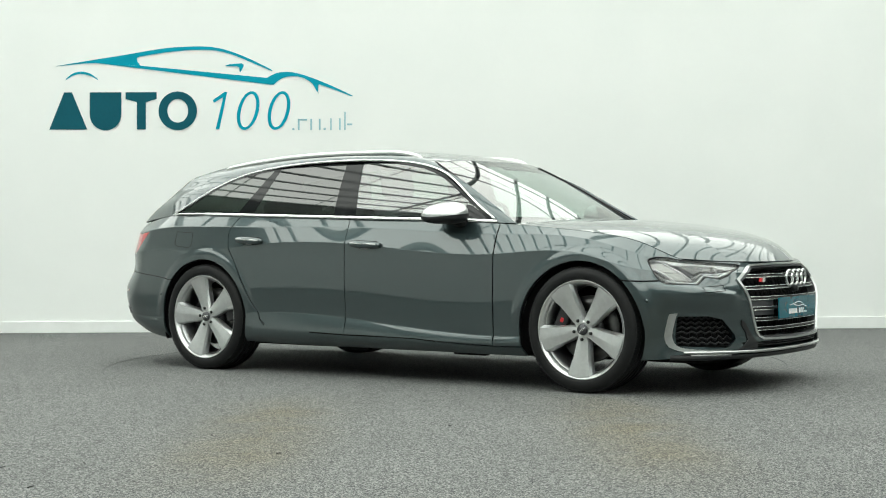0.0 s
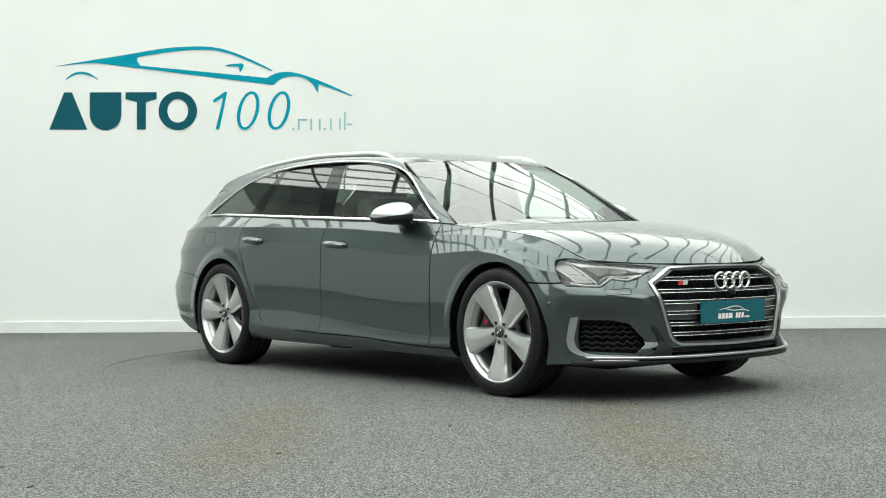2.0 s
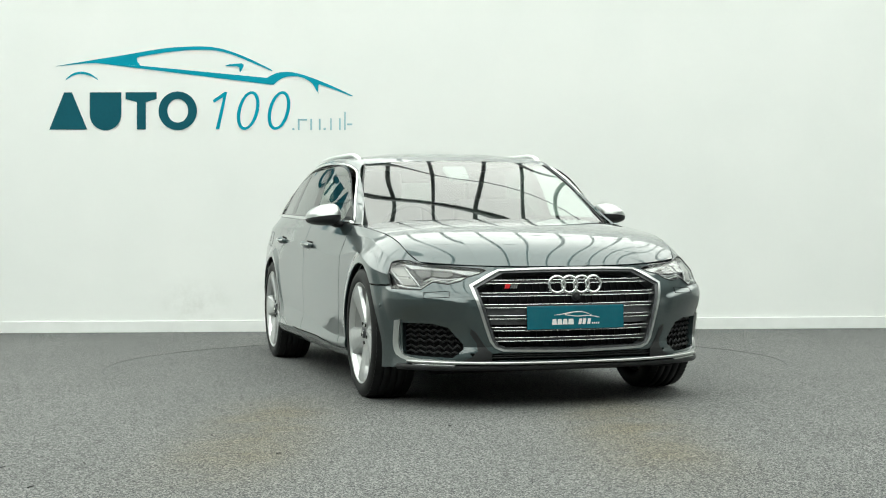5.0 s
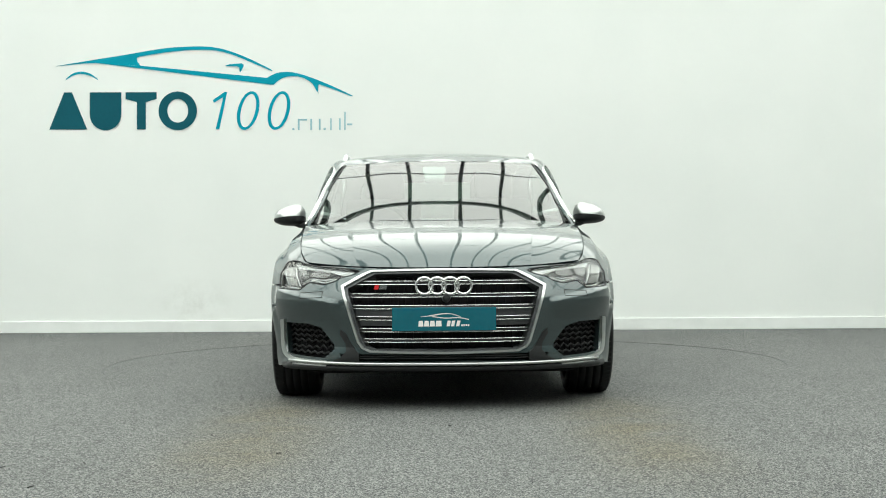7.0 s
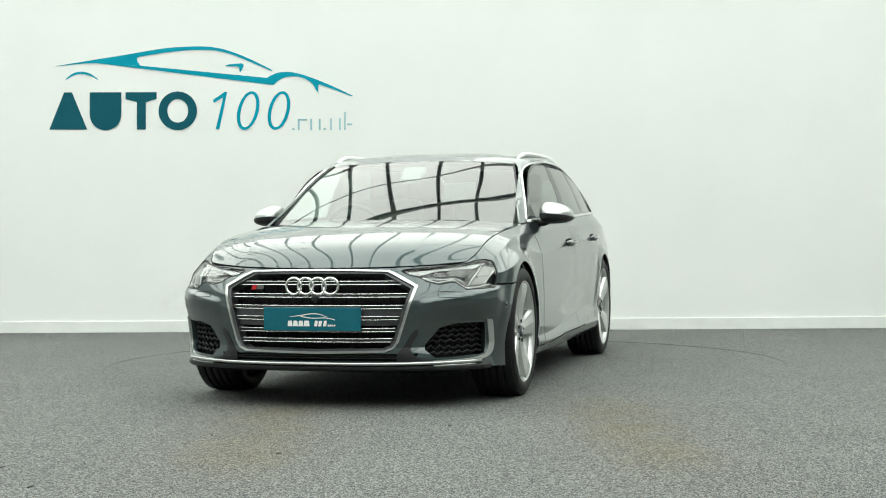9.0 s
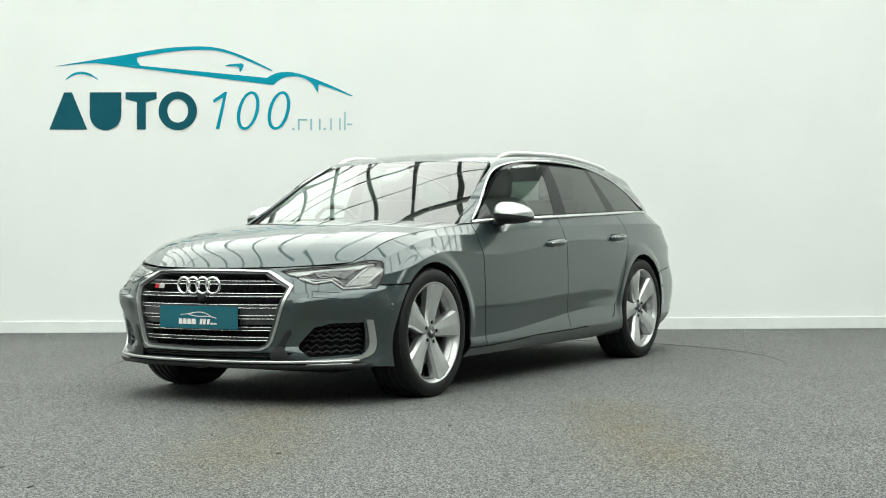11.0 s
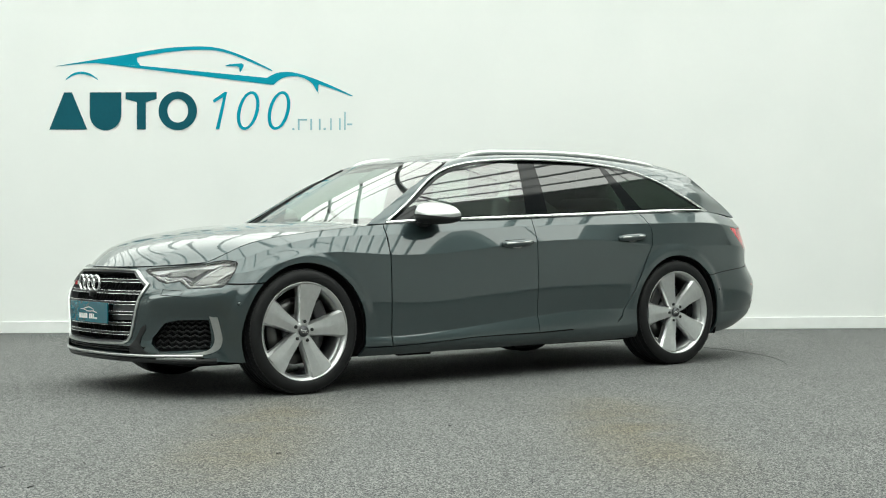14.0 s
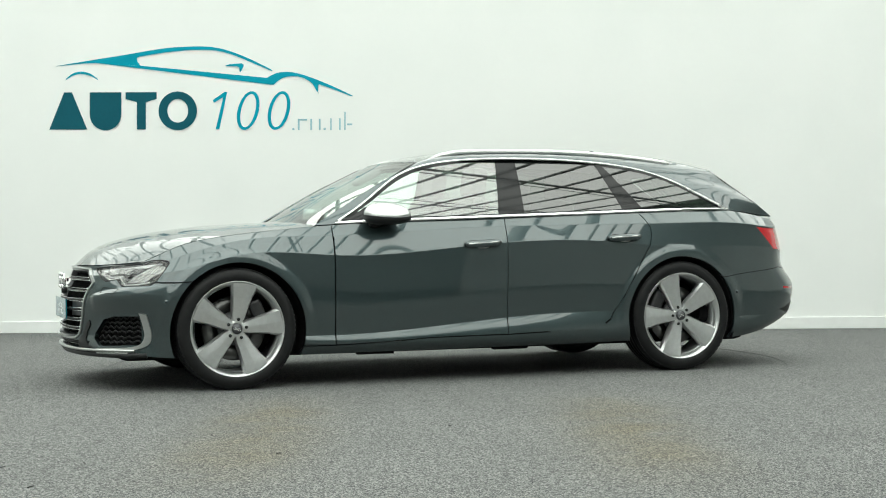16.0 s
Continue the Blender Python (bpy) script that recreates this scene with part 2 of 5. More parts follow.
def spline_basis(knots, t):
    """Rows of natural-cubic weights: value at t = row @ knot values."""
    k = np.asarray(knots, float)
    n = len(k)
    h = np.diff(k)
    A, R = np.zeros((n, n)), np.zeros((n, n))
    A[0, 0] = A[-1, -1] = 1
    for i in range(1, n - 1):
        A[i, i - 1], A[i, i], A[i, i + 1] = h[i - 1], 2 * (h[i - 1] + h[i]), h[i]
        R[i, i - 1], R[i, i + 1] = 6 / h[i - 1], 6 / h[i]
        R[i, i] = -6 / h[i - 1] - 6 / h[i]
    M = np.linalg.solve(A, R)
    t = np.atleast_1d(np.asarray(t, float))
    i = np.clip(np.searchsorted(k, t) - 1, 0, n - 2)
    a, b = (k[i + 1] - t) / h[i], (t - k[i]) / h[i]
    E = np.eye(n)
    hh = (h[i] ** 2 / 6)[:, None]
    return a[:, None] * E[i] + b[:, None] * E[i + 1] + hh * ((a ** 3 - a)[:, None] * M[i] + (b ** 3 - b)[:, None] * M[i + 1])


def smooth_line(pts, n):
    """n points on a smooth curve through pts."""
    P = np.asarray(pts, float)
    d = np.concatenate([[0], np.cumsum(np.linalg.norm(np.diff(P, axis=0), axis=1))])
    return spline_basis(d, np.linspace(0, d[-1], n)) @ P


class Surf:
    """A smooth sheet through a net of rails, each with the same number of stations."""

    def __init__(self, rails, swell=None, creases=()):
        self.C = np.array(rails, float)
        R, S, _ = self.C.shape
        mid = self.C.mean(0)
        self.ku = np.concatenate([[0], np.cumsum(np.linalg.norm(np.diff(mid, axis=0), axis=1))])
        dv = np.linalg.norm(np.diff(self.C, axis=0), axis=2).mean(1)
        self.kv = np.concatenate([[0], np.cumsum(dv)])
        self.swell = swell
        # a sheet that ends on the car's middle runs on smoothly into its mirror image
        self.meets = bool(np.abs(self.C[-1, :, 1]).max() < 1e-9)
        self.kw, self.D = self.kv, self.C
        if self.meets:
            self.kw = np.concatenate([self.kv, 2 * self.kv[-1] - self.kv[-2::-1]])
            self.D = np.concatenate([self.C, self.C[-2::-1] * np.array([1, -1, 1])])
        # rails along which the sheet is folded
        self.folds = [float(self.kv[k]) for k in creases]
        last = len(self.kw) - 1
        cut = sorted({0, last, *creases, *([last - k for k in creases] if self.meets else [])})
        self.bands = list(zip(cut, cut[1:]))
        g = 260, 70
        U, V = np.meshgrid(np.linspace(0, self.ku[-1], g[0]), np.linspace(0, self.kv[-1], g[1]), indexing="ij")
        self.gu, self.gv = U.ravel(), V.ravel()
        self.gp = self.at(self.gu, self.gv)

    def across(self, v):
        v = np.atleast_1d(np.asarray(v, float))
        M = np.zeros((len(v), len(self.kw)))
        for a, b in self.bands:
            ok = ((v >= self.kw[a]) | (a == 0)) & ((v < self.kw[b]) | (b == len(self.kw) - 1))
            if ok.any():
                M[ok, a:b + 1] = spline_basis(self.kw[a:b + 1], v[ok])
        return M

    def at(self, u, v):
        Bu, Bv = spline_basis(self.ku, u), self.across(v)
        P = np.einsum("ns,nr,rsk->nk", Bu, Bv, self.D)
        return self.swell(P) if self.swell else P

    def normal(self, u, v):
        e = 2e-3
        u0, u1 = np.clip(u - e, 0, self.ku[-1]), np.clip(u + e, 0, self.ku[-1])
        v0, v1 = np.clip(v - e, 0, self.kv[-1]), np.clip(v + e, 0, self.kv[-1] + (e if self.meets else 0))
        n = np.cross(self.at(u1, v) - self.at(u0, v), self.at(u, v1) - self.at(u, v0))
        n /= np.linalg.norm(n, axis=1)[:, None] + 1e-12
        return n

    def find(self, pts, axes, lo=-9.0, hi=9.0, zlo=-9.0):
        """Net coordinates of points known by two axes, among the part of the sheet with lo <= x <= hi."""
        ix = ["xyz".index(a) for a in axes]
        P = np.asarray(pts, float)
        ok = (self.gp[:, 0] >= lo) & (self.gp[:, 0] <= hi) & (self.gp[:, 2] >= zlo)
        G, gu, gv = self.gp[ok][:, ix], self.gu[ok], self.gv[ok]
        k = np.array([np.argmin(((G - p) ** 2).sum(1)) for p in P])
        u, v = gu[k].copy(), gv[k].copy()
        for _ in range(6):
            e = 1e-3
            f0 = self.at(u, v)[:, ix]
            fu, fv = (self.at(u + e, v)[:, ix] - f0) / e, (self.at(u, v + e)[:, ix] - f0) / e
            det = fu[:, 0] * fv[:, 1] - fu[:, 1] * fv[:, 0]
            det = np.where(np.abs(det) < 0.02, 0.02 * np.sign(det + 1e-9), det)
            d = P - f0
            du = (d[:, 0] * fv[:, 1] - d[:, 1] * fv[:, 0]) / det
            dv = (fu[:, 0] * d[:, 1] - fu[:, 1] * d[:, 0]) / det
            u = np.clip(u + np.clip(du, -0.05, 0.05), 0, self.ku[-1])
            v = np.clip(v + np.clip(dv, -0.05, 0.05), 0, self.kv[-1])
        return np.stack([u, v], 1)


def dense(poly, step=0.02):
    """Closed outline with points at most step apart."""
    P = np.asarray(poly, float)
    out = []
    for a, b in zip(P, np.roll(P, -1, axis=0)):
        n = max(1, int(math.ceil(np.linalg.norm(b - a) / step)))
        out += [a + (b - a) * i / n for i in range(n)]
    return np.array(out)


def inside(P, poly):
    x, y = P[:, 0], P[:, 1]
    r = np.zeros(len(P), bool)
    for (x0, y0), (x1, y1) in zip(poly, np.roll(poly, -1, axis=0)):
        c = (y0 > y) != (y1 > y)
        if y0 != y1:
            r ^= c & (x < (x1 - x0) * (y - y0) / (y1 - y0) + x0)
    return r


def shrink(poly, d):
    """Moves a closed outline inwards by d (for the gaps between panels)."""
    P = np.asarray(poly, float)
    area = 0.5 * np.sum(P[:, 0] * np.roll(P[:, 1], -1) - np.roll(P[:, 0], -1) * P[:, 1])
    s = 1 if area > 0 else -1
    e = np.roll(P, -1, axis=0) - np.roll(P, 1, axis=0)
    L = np.linalg.norm(e, axis=1)[:, None] + 1e-9
    return P + s * d * np.stack([-e[:, 1], e[:, 0]], 1) / L


def main_piece(F, V):
    """Drops slivers that a trim leaves beside the piece."""
    root = np.arange(len(V))

    def top(i):
        while root[i] != i:
            root[i] = root[root[i]]
            i = root[i]
        return i
    for a, b, c in F:
        ra = top(a)
        root[top(b)] = ra
        root[top(c)] = ra
    lab = np.array([top(a) for a in F[:, 0]])
    e1, e2 = V[F[:, 1]] - V[F[:, 0]], V[F[:, 2]] - V[F[:, 0]]
    area = np.abs(e1[:, 0] * e2[:, 1] - e1[:, 1] * e2[:, 0])
    best = max(set(lab.tolist()), key=lambda k: area[lab == k].sum())
    return F[lab == best]


def sheet(surf, outline, holes=(), step=0.02, lift=0.0, flange=0.012, side=1, both=False, keep_seam=True):
    """A trimmed piece of a sheet, given in net coordinates, with its edges turned in.
    side -1: the mirrored piece; both: the two halves in one mesh."""
    loops = [np.asarray(outline)] + [np.asarray(h) for h in holes]
    lo, hi = loops[0].min(0), loops[0].max(0)
    gx = np.arange(lo[0] + step * 0.5, hi[0], step)
    gy = np.arange(lo[1] + step * 0.5, hi[1], step)
    pts, edges = [], []
    for L in loops:
        b = len(pts)
        pts += [Vector(p) for p in L]
        edges += [(b + i, b + (i + 1) % len(L)) for i in range(len(L))]
    if len(gx) and len(gy):
        folds = surf.folds if isinstance(surf, Surf) else []
        for f in folds:
            gy = gy[np.abs(gy - f) > step * 0.4]
        gy = np.concatenate([gy, *[[f - 0.0035, f + 0.0035] for f in folds]])
        G = np.stack(np.meshgrid(gx, gy, indexing="ij"), -1).reshape(-1, 2)
        ok = inside(G, loops[0])
        for h in loops[1:]:
            ok &= ~inside(G, h)
        G = G[ok]
        B = np.concatenate(loops)
        if len(G):
            d = np.sqrt(((G[:, None] - B[None]) ** 2).sum(2)).min(1)
            pts += [Vector(p) for p in G[d > step * 0.45]]
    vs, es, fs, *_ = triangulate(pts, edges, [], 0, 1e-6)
    V = np.array([tuple(v) for v in vs])
    F = np.array([f for f in fs if len(f) == 3])
    c = V[F].mean(1)
    ok = inside(c, loops[0])
    for h in loops[1:]:
        ok &= ~inside(c, h)
    F = main_piece(F[ok], V)
    P = surf.at(V[:, 0], V[:, 1])
    N = surf.normal(V[:, 0], V[:, 1])
    # outward: away from the car's middle
    ref = P - np.array([0, 0, 0.55]) * 1.0
    ref[:, 0] *= 0.25
    flip = np.sign((N * ref).sum(1).mean()) or 1
    N = N * flip
    P = P + N * lift
    f = np.cross(P[F[:, 1]] - P[F[:, 0]], P[F[:, 2]] - P[F[:, 0]])
    bad = (f * N[F[:, 0]]).sum(1) < 0
    F[bad] = F[bad][:, ::-1]
    corner = [N[F].reshape(-1, 3)]
    faces = [F]
    if flange:
        seen = {(int(a), int(b)) for f3 in F for a, b in ((f3[0], f3[1]), (f3[1], f3[2]), (f3[2], f3[0]))}
        rim = [e for e in seen if (e[1], e[0]) not in seen and not (keep_seam and abs(P[e[0], 1]) < 2e-3 and abs(P[e[1], 1]) < 2e-3)]
        rim.sort()
        low = {}
        extra, ff, fn = [], [], []
        for a, b in rim:
            for i in (a, b):
                if i not in low:
                    low[i] = len(P) + len(extra)
                    extra.append(P[i] - N[i] * flange)
            out = np.cross(P[b] - P[a], N[a])
            out = out / (np.linalg.norm(out) + 1e-9)
            ff += [(b, a, low[a]), (b, low[a], low[b])]
            fn += [out] * 6
        if ff:
            P = np.concatenate([P, extra])
            faces.append(np.array(ff))
            corner.append(np.array(fn))
    F, corner = np.concatenate(faces), np.concatenate(corner)
    used = np.unique(F)
    back = np.full(len(P), -1)
    back[used] = np.arange(len(used))
    P, F = P[used], back[F]
    mir = np.array([1, -1, 1])

    def flipped():
        return P * mir, F[:, ::-1], (corner.reshape(-1, 3, 3)[:, ::-1] * mir).reshape(-1, 3)
    if both:
        n = len(P)
        P2, F2, c2 = flipped()
        P, F, corner = np.concatenate([P, P2]), np.concatenate([F, F2 + n]), np.concatenate([corner, c2])
        # join the halves along the middle
        mid = np.where(np.abs(P[:n, 1]) < 1e-5)[0]
        F = np.where(np.isin(F, mid + n), F - n, F)
    elif side < 0:
        P, F, corner = flipped()
    me = bpy.data.meshes.new("sheet")
    me.from_pydata(P.tolist(), [], F.tolist())
    for p in me.polygons:
        p.use_smooth = True
    me.normals_split_custom_set(corner.tolist())
    return me


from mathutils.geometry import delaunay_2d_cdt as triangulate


# ---- the hall ----
WALL_TURN = radians(-2.16)


def hall():
    bm = box_bm((-14, -16, -0.1), (14, 13, 0.0))
    tagged(part("floor", bm, CARPET, smooth=False), "grey flecked carpet floor with worn tan tracks", "floor", kind="structure")
    wall = part("wall_north", box_bm((-14.3, 0.0, 0), (14.3, 0.2, WALL_TOP)), WALL, smooth=False)
    wall.matrix_basis = pose(0, 3.893, 0, 0, 0, math.degrees(WALL_TURN))
    tagged(wall, "plain white painted showroom partition wall", "wall", kind="structure")
    base = part("baseboard", box_bm((-14.3, -0.016, 0), (14.3, 0.0, 0.108), 0.004), TRIM, smooth=False)
    base.matrix_basis = pose(0, 3.892, 0, 0, 0, math.degrees(WALL_TURN))
    tagged(base, "white painted skirting board along the wall", "skirting board", kind="structure")
    # the low band on the south wall is added only for the paint to reflect
    for nm, lo, hi, m in (("wall_west", (-14.2, -16, 0), (-14, 13, 6.6), WALL), ("wall_east", (14, -16, 0), (14.2, 13, 6.6), WALL),
                          ("wall_south", (-14, -16.2, 0), (14, -16, 6.6), REAR_WALL), ("wall_south_added_band", (-14, -16, 0), (14, -15.95, 0.9), DARK_BAND), ("wall_far_north", (-14, 13, 0), (14, 13.2, 6.6), WALL)):
        tagged(part(nm, box_bm(lo, hi), m, smooth=False), "plain painted unseen wall surface closing the hall", "wall", kind="structure")
    tagged(part("ceiling", box_bm((-14.2, -16.2, 6.3), (14.2, 13.2, 6.5)), CEIL, smooth=False), "grey ceiling round the rooflight", "ceiling", kind="structure")
    # the glazed rooflight: luminous panels between dark glazing bars, hung under the ceiling
    roof = tagged(new("rooflight"), "large daylit rooflight with dark steel glazing bars", "rooflight", kind="structure")
    roof.location = (0, 0, 6.3)
    n = int(round((ROOF_X1 - ROOF_X0) / ROOF_PITCH))
    for i in range(n):
        xa = ROOF_X0 + i * ROOF_PITCH
        part("pane", box_bm((xa + 0.01, ROOF_Y0, -0.02), (xa + ROOF_PITCH - 0.01, ROOF_Y1, -0.004)), GLOW, roof, smooth=False)
    for i in range(n + 1):
        xa = ROOF_X0 + i * ROOF_PITCH
        part("glazing_bar", box_bm((xa - 0.034, ROOF_Y0, -0.085), (xa + 0.034, ROOF_Y1, -0.021)), STEEL, roof, smooth=False)
    for y in np.arange(ROOF_Y0, ROOF_Y1 + 0.1, 2.6):
        part("purlin", box_bm((ROOF_X0, y - 0.014, -0.2), (ROOF_X1, y + 0.014, -0.161)), STEEL, roof, smooth=False)
    # bowed tie rods below the glazing
    for y in (-9.6, -3.9, 1.85, 7.5):
        part("main_beam", box_bm((ROOF_X0, y - 0.05, -0.30), (ROOF_X1, y + 0.05, -0.201)), STEEL, roof, smooth=False)
    for y in (-12.2, -6.6, 4.6):
        path = [(x, y, -0.31 - 0.5 * (1 - (x / 9.0) ** 2)) for x in np.linspace(ROOF_X0, ROOF_X1, 24)]
        part("bowed_tie", tube_bm(path, 0.04, 6), STEEL, roof)


WALL_TOP = 3.6
ROOF_X0, ROOF_X1, ROOF_Y0, ROOF_Y1, ROOF_PITCH = -11.16, 9.34, -14.6, 9.9, 0.82
hall()


def turntable():
    pts = [(2.325 * math.cos(a), 0.40 + 2.325 * math.sin(a), 0.0) for a in np.linspace(radians(-16), radians(200), 120)]
    bm = bmesh.new()
    for (x0, y0, _), (x1, y1, _) in zip(pts, pts[1:]):
        c = Vector((0, 0.40))
        q = [Vector((x0, y0)), Vector((x1, y1))]
        vs = [bm.verts.new((*(c + (p - c) * k), z)) for p in q for k in (0.9985, 1.0015) for z in (0.0005, 0.0025)]
        for f in ((1, 3, 7, 5), (0, 4, 6, 2), (0, 1, 5, 4), (2, 6, 7, 3)):
            bm.faces.new([vs[i] for i in f])
    ob = part("turntable_seam", bm, SEAM, smooth=False)
    tagged(ob, "thin dark curved seam of the turntable in carpet", "turntable seam", kind="structure")


SEAM = simple("dark_carpet_seam", (0.07, 0.072, 0.075), 0.95, vary=0.4, scale=6)
turntable()


def wall_sign():
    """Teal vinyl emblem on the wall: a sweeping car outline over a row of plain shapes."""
    sign = tagged(new("wall_sign"), "teal vinyl emblem with sweeping car outline on white wall", "sign")
    k = 0.002010
    sign.matrix_basis = pose(-3.70, 3.893 + 3.70 * math.tan(-WALL_TURN) - 0.0035, 1.912, 0, 0, math.degrees(WALL_TURN)) @ pose(0, 0, 0, 0, 0.50, 0)

    def put(name, poly, mat, label=""):
        return part(name, flat_bm([((u - 25) * k, (445 - v) * k) for u, v in poly], 0.002), mat, sign, label, smooth=False)

    def band(line, half, n=40):
        P = smooth_line(line, n)
        d = np.gradient(P, axis=0)
        N = np.stack([-d[:, 1], d[:, 0]], 1) / np.linalg.norm(d, axis=1)[:, None]
        w = np.interp(np.linspace(0, 1, n), np.linspace(0, 1, len(half)), half)[:, None]
        return [tuple(p) for p in np.concatenate([P + N * w, (P - N * w)[::-1]])]
    up = smooth_line([(52, 150), (200, 126), (440, 88), (560, 69), (690, 60), (800, 64), (900, 91), (1000, 134), (1075, 172)], 40)
    lo = smooth_line([(1069, 175), (1000, 146), (900, 104), (830, 83), (720, 76), (560, 89), (452, 106)], 30)
    put("roof_sweep", [tuple(p) for p in up] + [tuple(p) for p in lo] + [(438, 113), (441, 130), (456, 148), (330, 145), (250, 136), (190, 137)], TEAL)
    hump = smooth_line([(1047, 207), (1090, 186), (1150, 180), (1230, 198), (1320, 232), (1450, 292)], 24)
    under = smooth_line([(1441, 294), (1360, 262), (1291, 237)], 8)
    wheel_arch = smooth_line([(1262, 236), (1225, 211), (1160, 200), (1115, 211), (1078, 240)], 14)
    put("wing_sweep", [(330, 145.5), (456, 148.5)] + [tuple(p) for p in hump] + [tuple(p) for p in under] + [(1286, 250), (1288, 280), (1276, 262)] + [tuple(p) for p in wheel_arch], TEAL)
    put("rear_arch", band([(104, 212), (135, 190), (177, 181), (218, 190), (254, 212)], [2, 5, 6, 5, 2]), TEAL)
    put("mirror_mark", [(854, 149), (875, 143), (930, 139), (940, 146), (937, 158), (924, 180), (920, 178), (918, 158), (905, 153), (858, 152)], TEAL)
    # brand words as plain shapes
    put("wedge", [(25, 445), (95, 272), (132, 272), (204, 445)], DARK_TEAL)
    put("rounded_block", [(216, 272), (365, 272)] + arc(290.5, 375, 74.5, 0, 180, 20), DARK_TEAL)
    put("funnel", [(385, 272), (531, 272), (531, 304), (480, 318), (480, 445), (438, 445), (438, 318), (385, 304)], DARK_TEAL)
    o = arc(630, 359, 90, 0, 360, 49)[:-1]
    q = arc(630, 359, 49, 0, 360, 49)[:-1]
    sc = lambda L: [((u - 25) * k, (445 - v) * k) for u, v in L]
    part("disc_ring", ring_bm(sc(o), sc([(630 + (u - 630), 359 + (v - 359) * 1.12) for u, v in q]), 0.002), DARK_TEAL, sign, smooth=False)
    put("slanted_bar", [(808, 445), (844, 296), (800, 322), (795, 309), (850, 272), (862, 272), (825, 445)], TEAL)
    for cx in (960, 1104):
        oo = [(cx + 50 * math.cos(t) - 0.2 * 90 * math.sin(t), 359 + 90 * math.sin(t)) for t in np.linspace(0, 2 * math.pi, 49)[:-1]]
        qq = [(cx + 34 * math.cos(t) - 0.2 * 77 * math.sin(t), 359 + 77 * math.sin(t)) for t in np.linspace(0, 2 * math.pi, 49)[:-1]]
        part("slanted_ring", ring_bm(sc(oo), sc(qq), 0.002), TEAL, sign, smooth=False)
    for u0, u1, v0, v1 in ((1166, 1176, 440, 450), (1192, 1236, 398, 406), (1192, 1200, 398, 450), (1250, 1258, 398, 450), (1290, 1298, 398, 450), (1312, 1322, 440, 450), (1343, 1350, 396, 450), (1384, 1392, 396, 450), (1408, 1415, 366, 450), (1422, 1446, 420, 428)):
        put("pale_bar", [(u0, v1), (u0, v0), (u1, v0), (u1, v1)], PALE_TEAL)


def arc(cx, cz, r, a0, a1, n):
    return [(cx + r * math.cos(radians(a0 + (a1 - a0) * i / (n - 1))), cz + r * math.sin(radians(a0 + (a1 - a0) * i / (n - 1)))) for i in range(n)]


wall_sign()


def lint():
    """A few crumbs and threads on the carpet."""
    rnd = random.Random(7)
    bm = bmesh.new()
    for i in range(26):
        x, y = rnd.uniform(-3.2, 3.2), rnd.uniform(-5.2, -1.2)
        n, r = rnd.randint(3, 5), rnd.uniform(0.003, 0.008)
        a = rnd.uniform(0, 6.28)
        pts = [(x + math.cos(a) * r * k + rnd.uniform(-.003, .003), y + math.sin(a) * r * k * 2 + rnd.uniform(-.003, .003), 0.003) for k in range(n)]
        tube_bm(pts, 0.0022, 4, bm=bm)
    tagged(part("lint", bm, LINT), "small dark crumbs lying on the carpet", "lint", kind="stuff")


LINT = simple("dark_lint", (0.05, 0.05, 0.05), 0.9, vary=0.6, scale=9)
lint()

# ---- the car ----
CAR = tagged(new("estate_car"), "dark grey metallic estate car with silver five-spoke wheels", "car")

WB = 1.4625


def ramp01(a):
    a = np.clip(a, 0, 1)
    return a * a * (3 - 2 * a)


def flare(P):
    """The wheel arches swell outwards, and the bumper folds out into a ledge below each headlight."""
    P = P.copy()
    for wx in (WB, -WB):
        r = np.hypot(P[:, 0] - wx, P[:, 2] - 0.345)
        a = 0.012 * ramp01((0.480 - r) / 0.060) * ramp01((P[:, 2] - 0.25) / 0.25) * (P[:, 1] > 0.7)
        P[:, 1] += a
    y = np.abs(P[:, 1])
    edge = 0.560 + (y - 0.55) * 0.19
    ledge = 0.018 * ramp01((edge + 0.006 - P[:, 2]) / 0.028) * np.clip((P[:, 2] - 0.45) / 0.11, 0, 1)
    ledge *= ramp01((P[:, 0] - 1.86) / 0.10) * ramp01((y - 0.53) / 0.06)
    P[:, 0] += ledge * 0.8
    P[:, 1] += ledge * 0.6 * np.sign(P[:, 1])
    return P


def rail(*pts):
    return [list(p) for p in pts]


# lower body: rails from the sill up to the waist, each from the tail round the flank to the nose
RA = rail((-2.42, 0, .31), (-2.40, .55, .31), (-2.24, .735, .268), (-1.96, .825, .205), (-WB, .868, .20), (-.8, .878, .196), (0, .878, .192), (.85, .878, .188), (WB, .88, .185), (1.83, .885, .19), (2.05, .80, .20), (2.2, .62, .20), (2.30, .3, .20), (2.32, 0, .20))
RB = rail((-2.49, 0, .35), (-2.475, .55, .35), (-2.30, .755, .31), (-1.97, .866, .27), (-WB, .907, .26), (-.8, .929, .268), (0, .930, .258), (.85, .921, .245), (WB, .915, .25), (1.83, .892, .25), (2.034, .797, .26), (2.205, .62, .26), (2.325, .3, .26), (2.345, 0, .26))
RX = rail((-2.515, 0, .39), (-2.50, .55, .39), (-2.32, .761, .36), (-1.975, .869, .34), (-WB, .911, .36), (-.8, .906, .400), (0, .907, .358), (.85, .911, .300), (WB, .914, .305), (1.83, .895, .31), (2.022, .797, .33), (2.190, .612, .32), (2.328, .3, .32), (2.348, 0, .32))
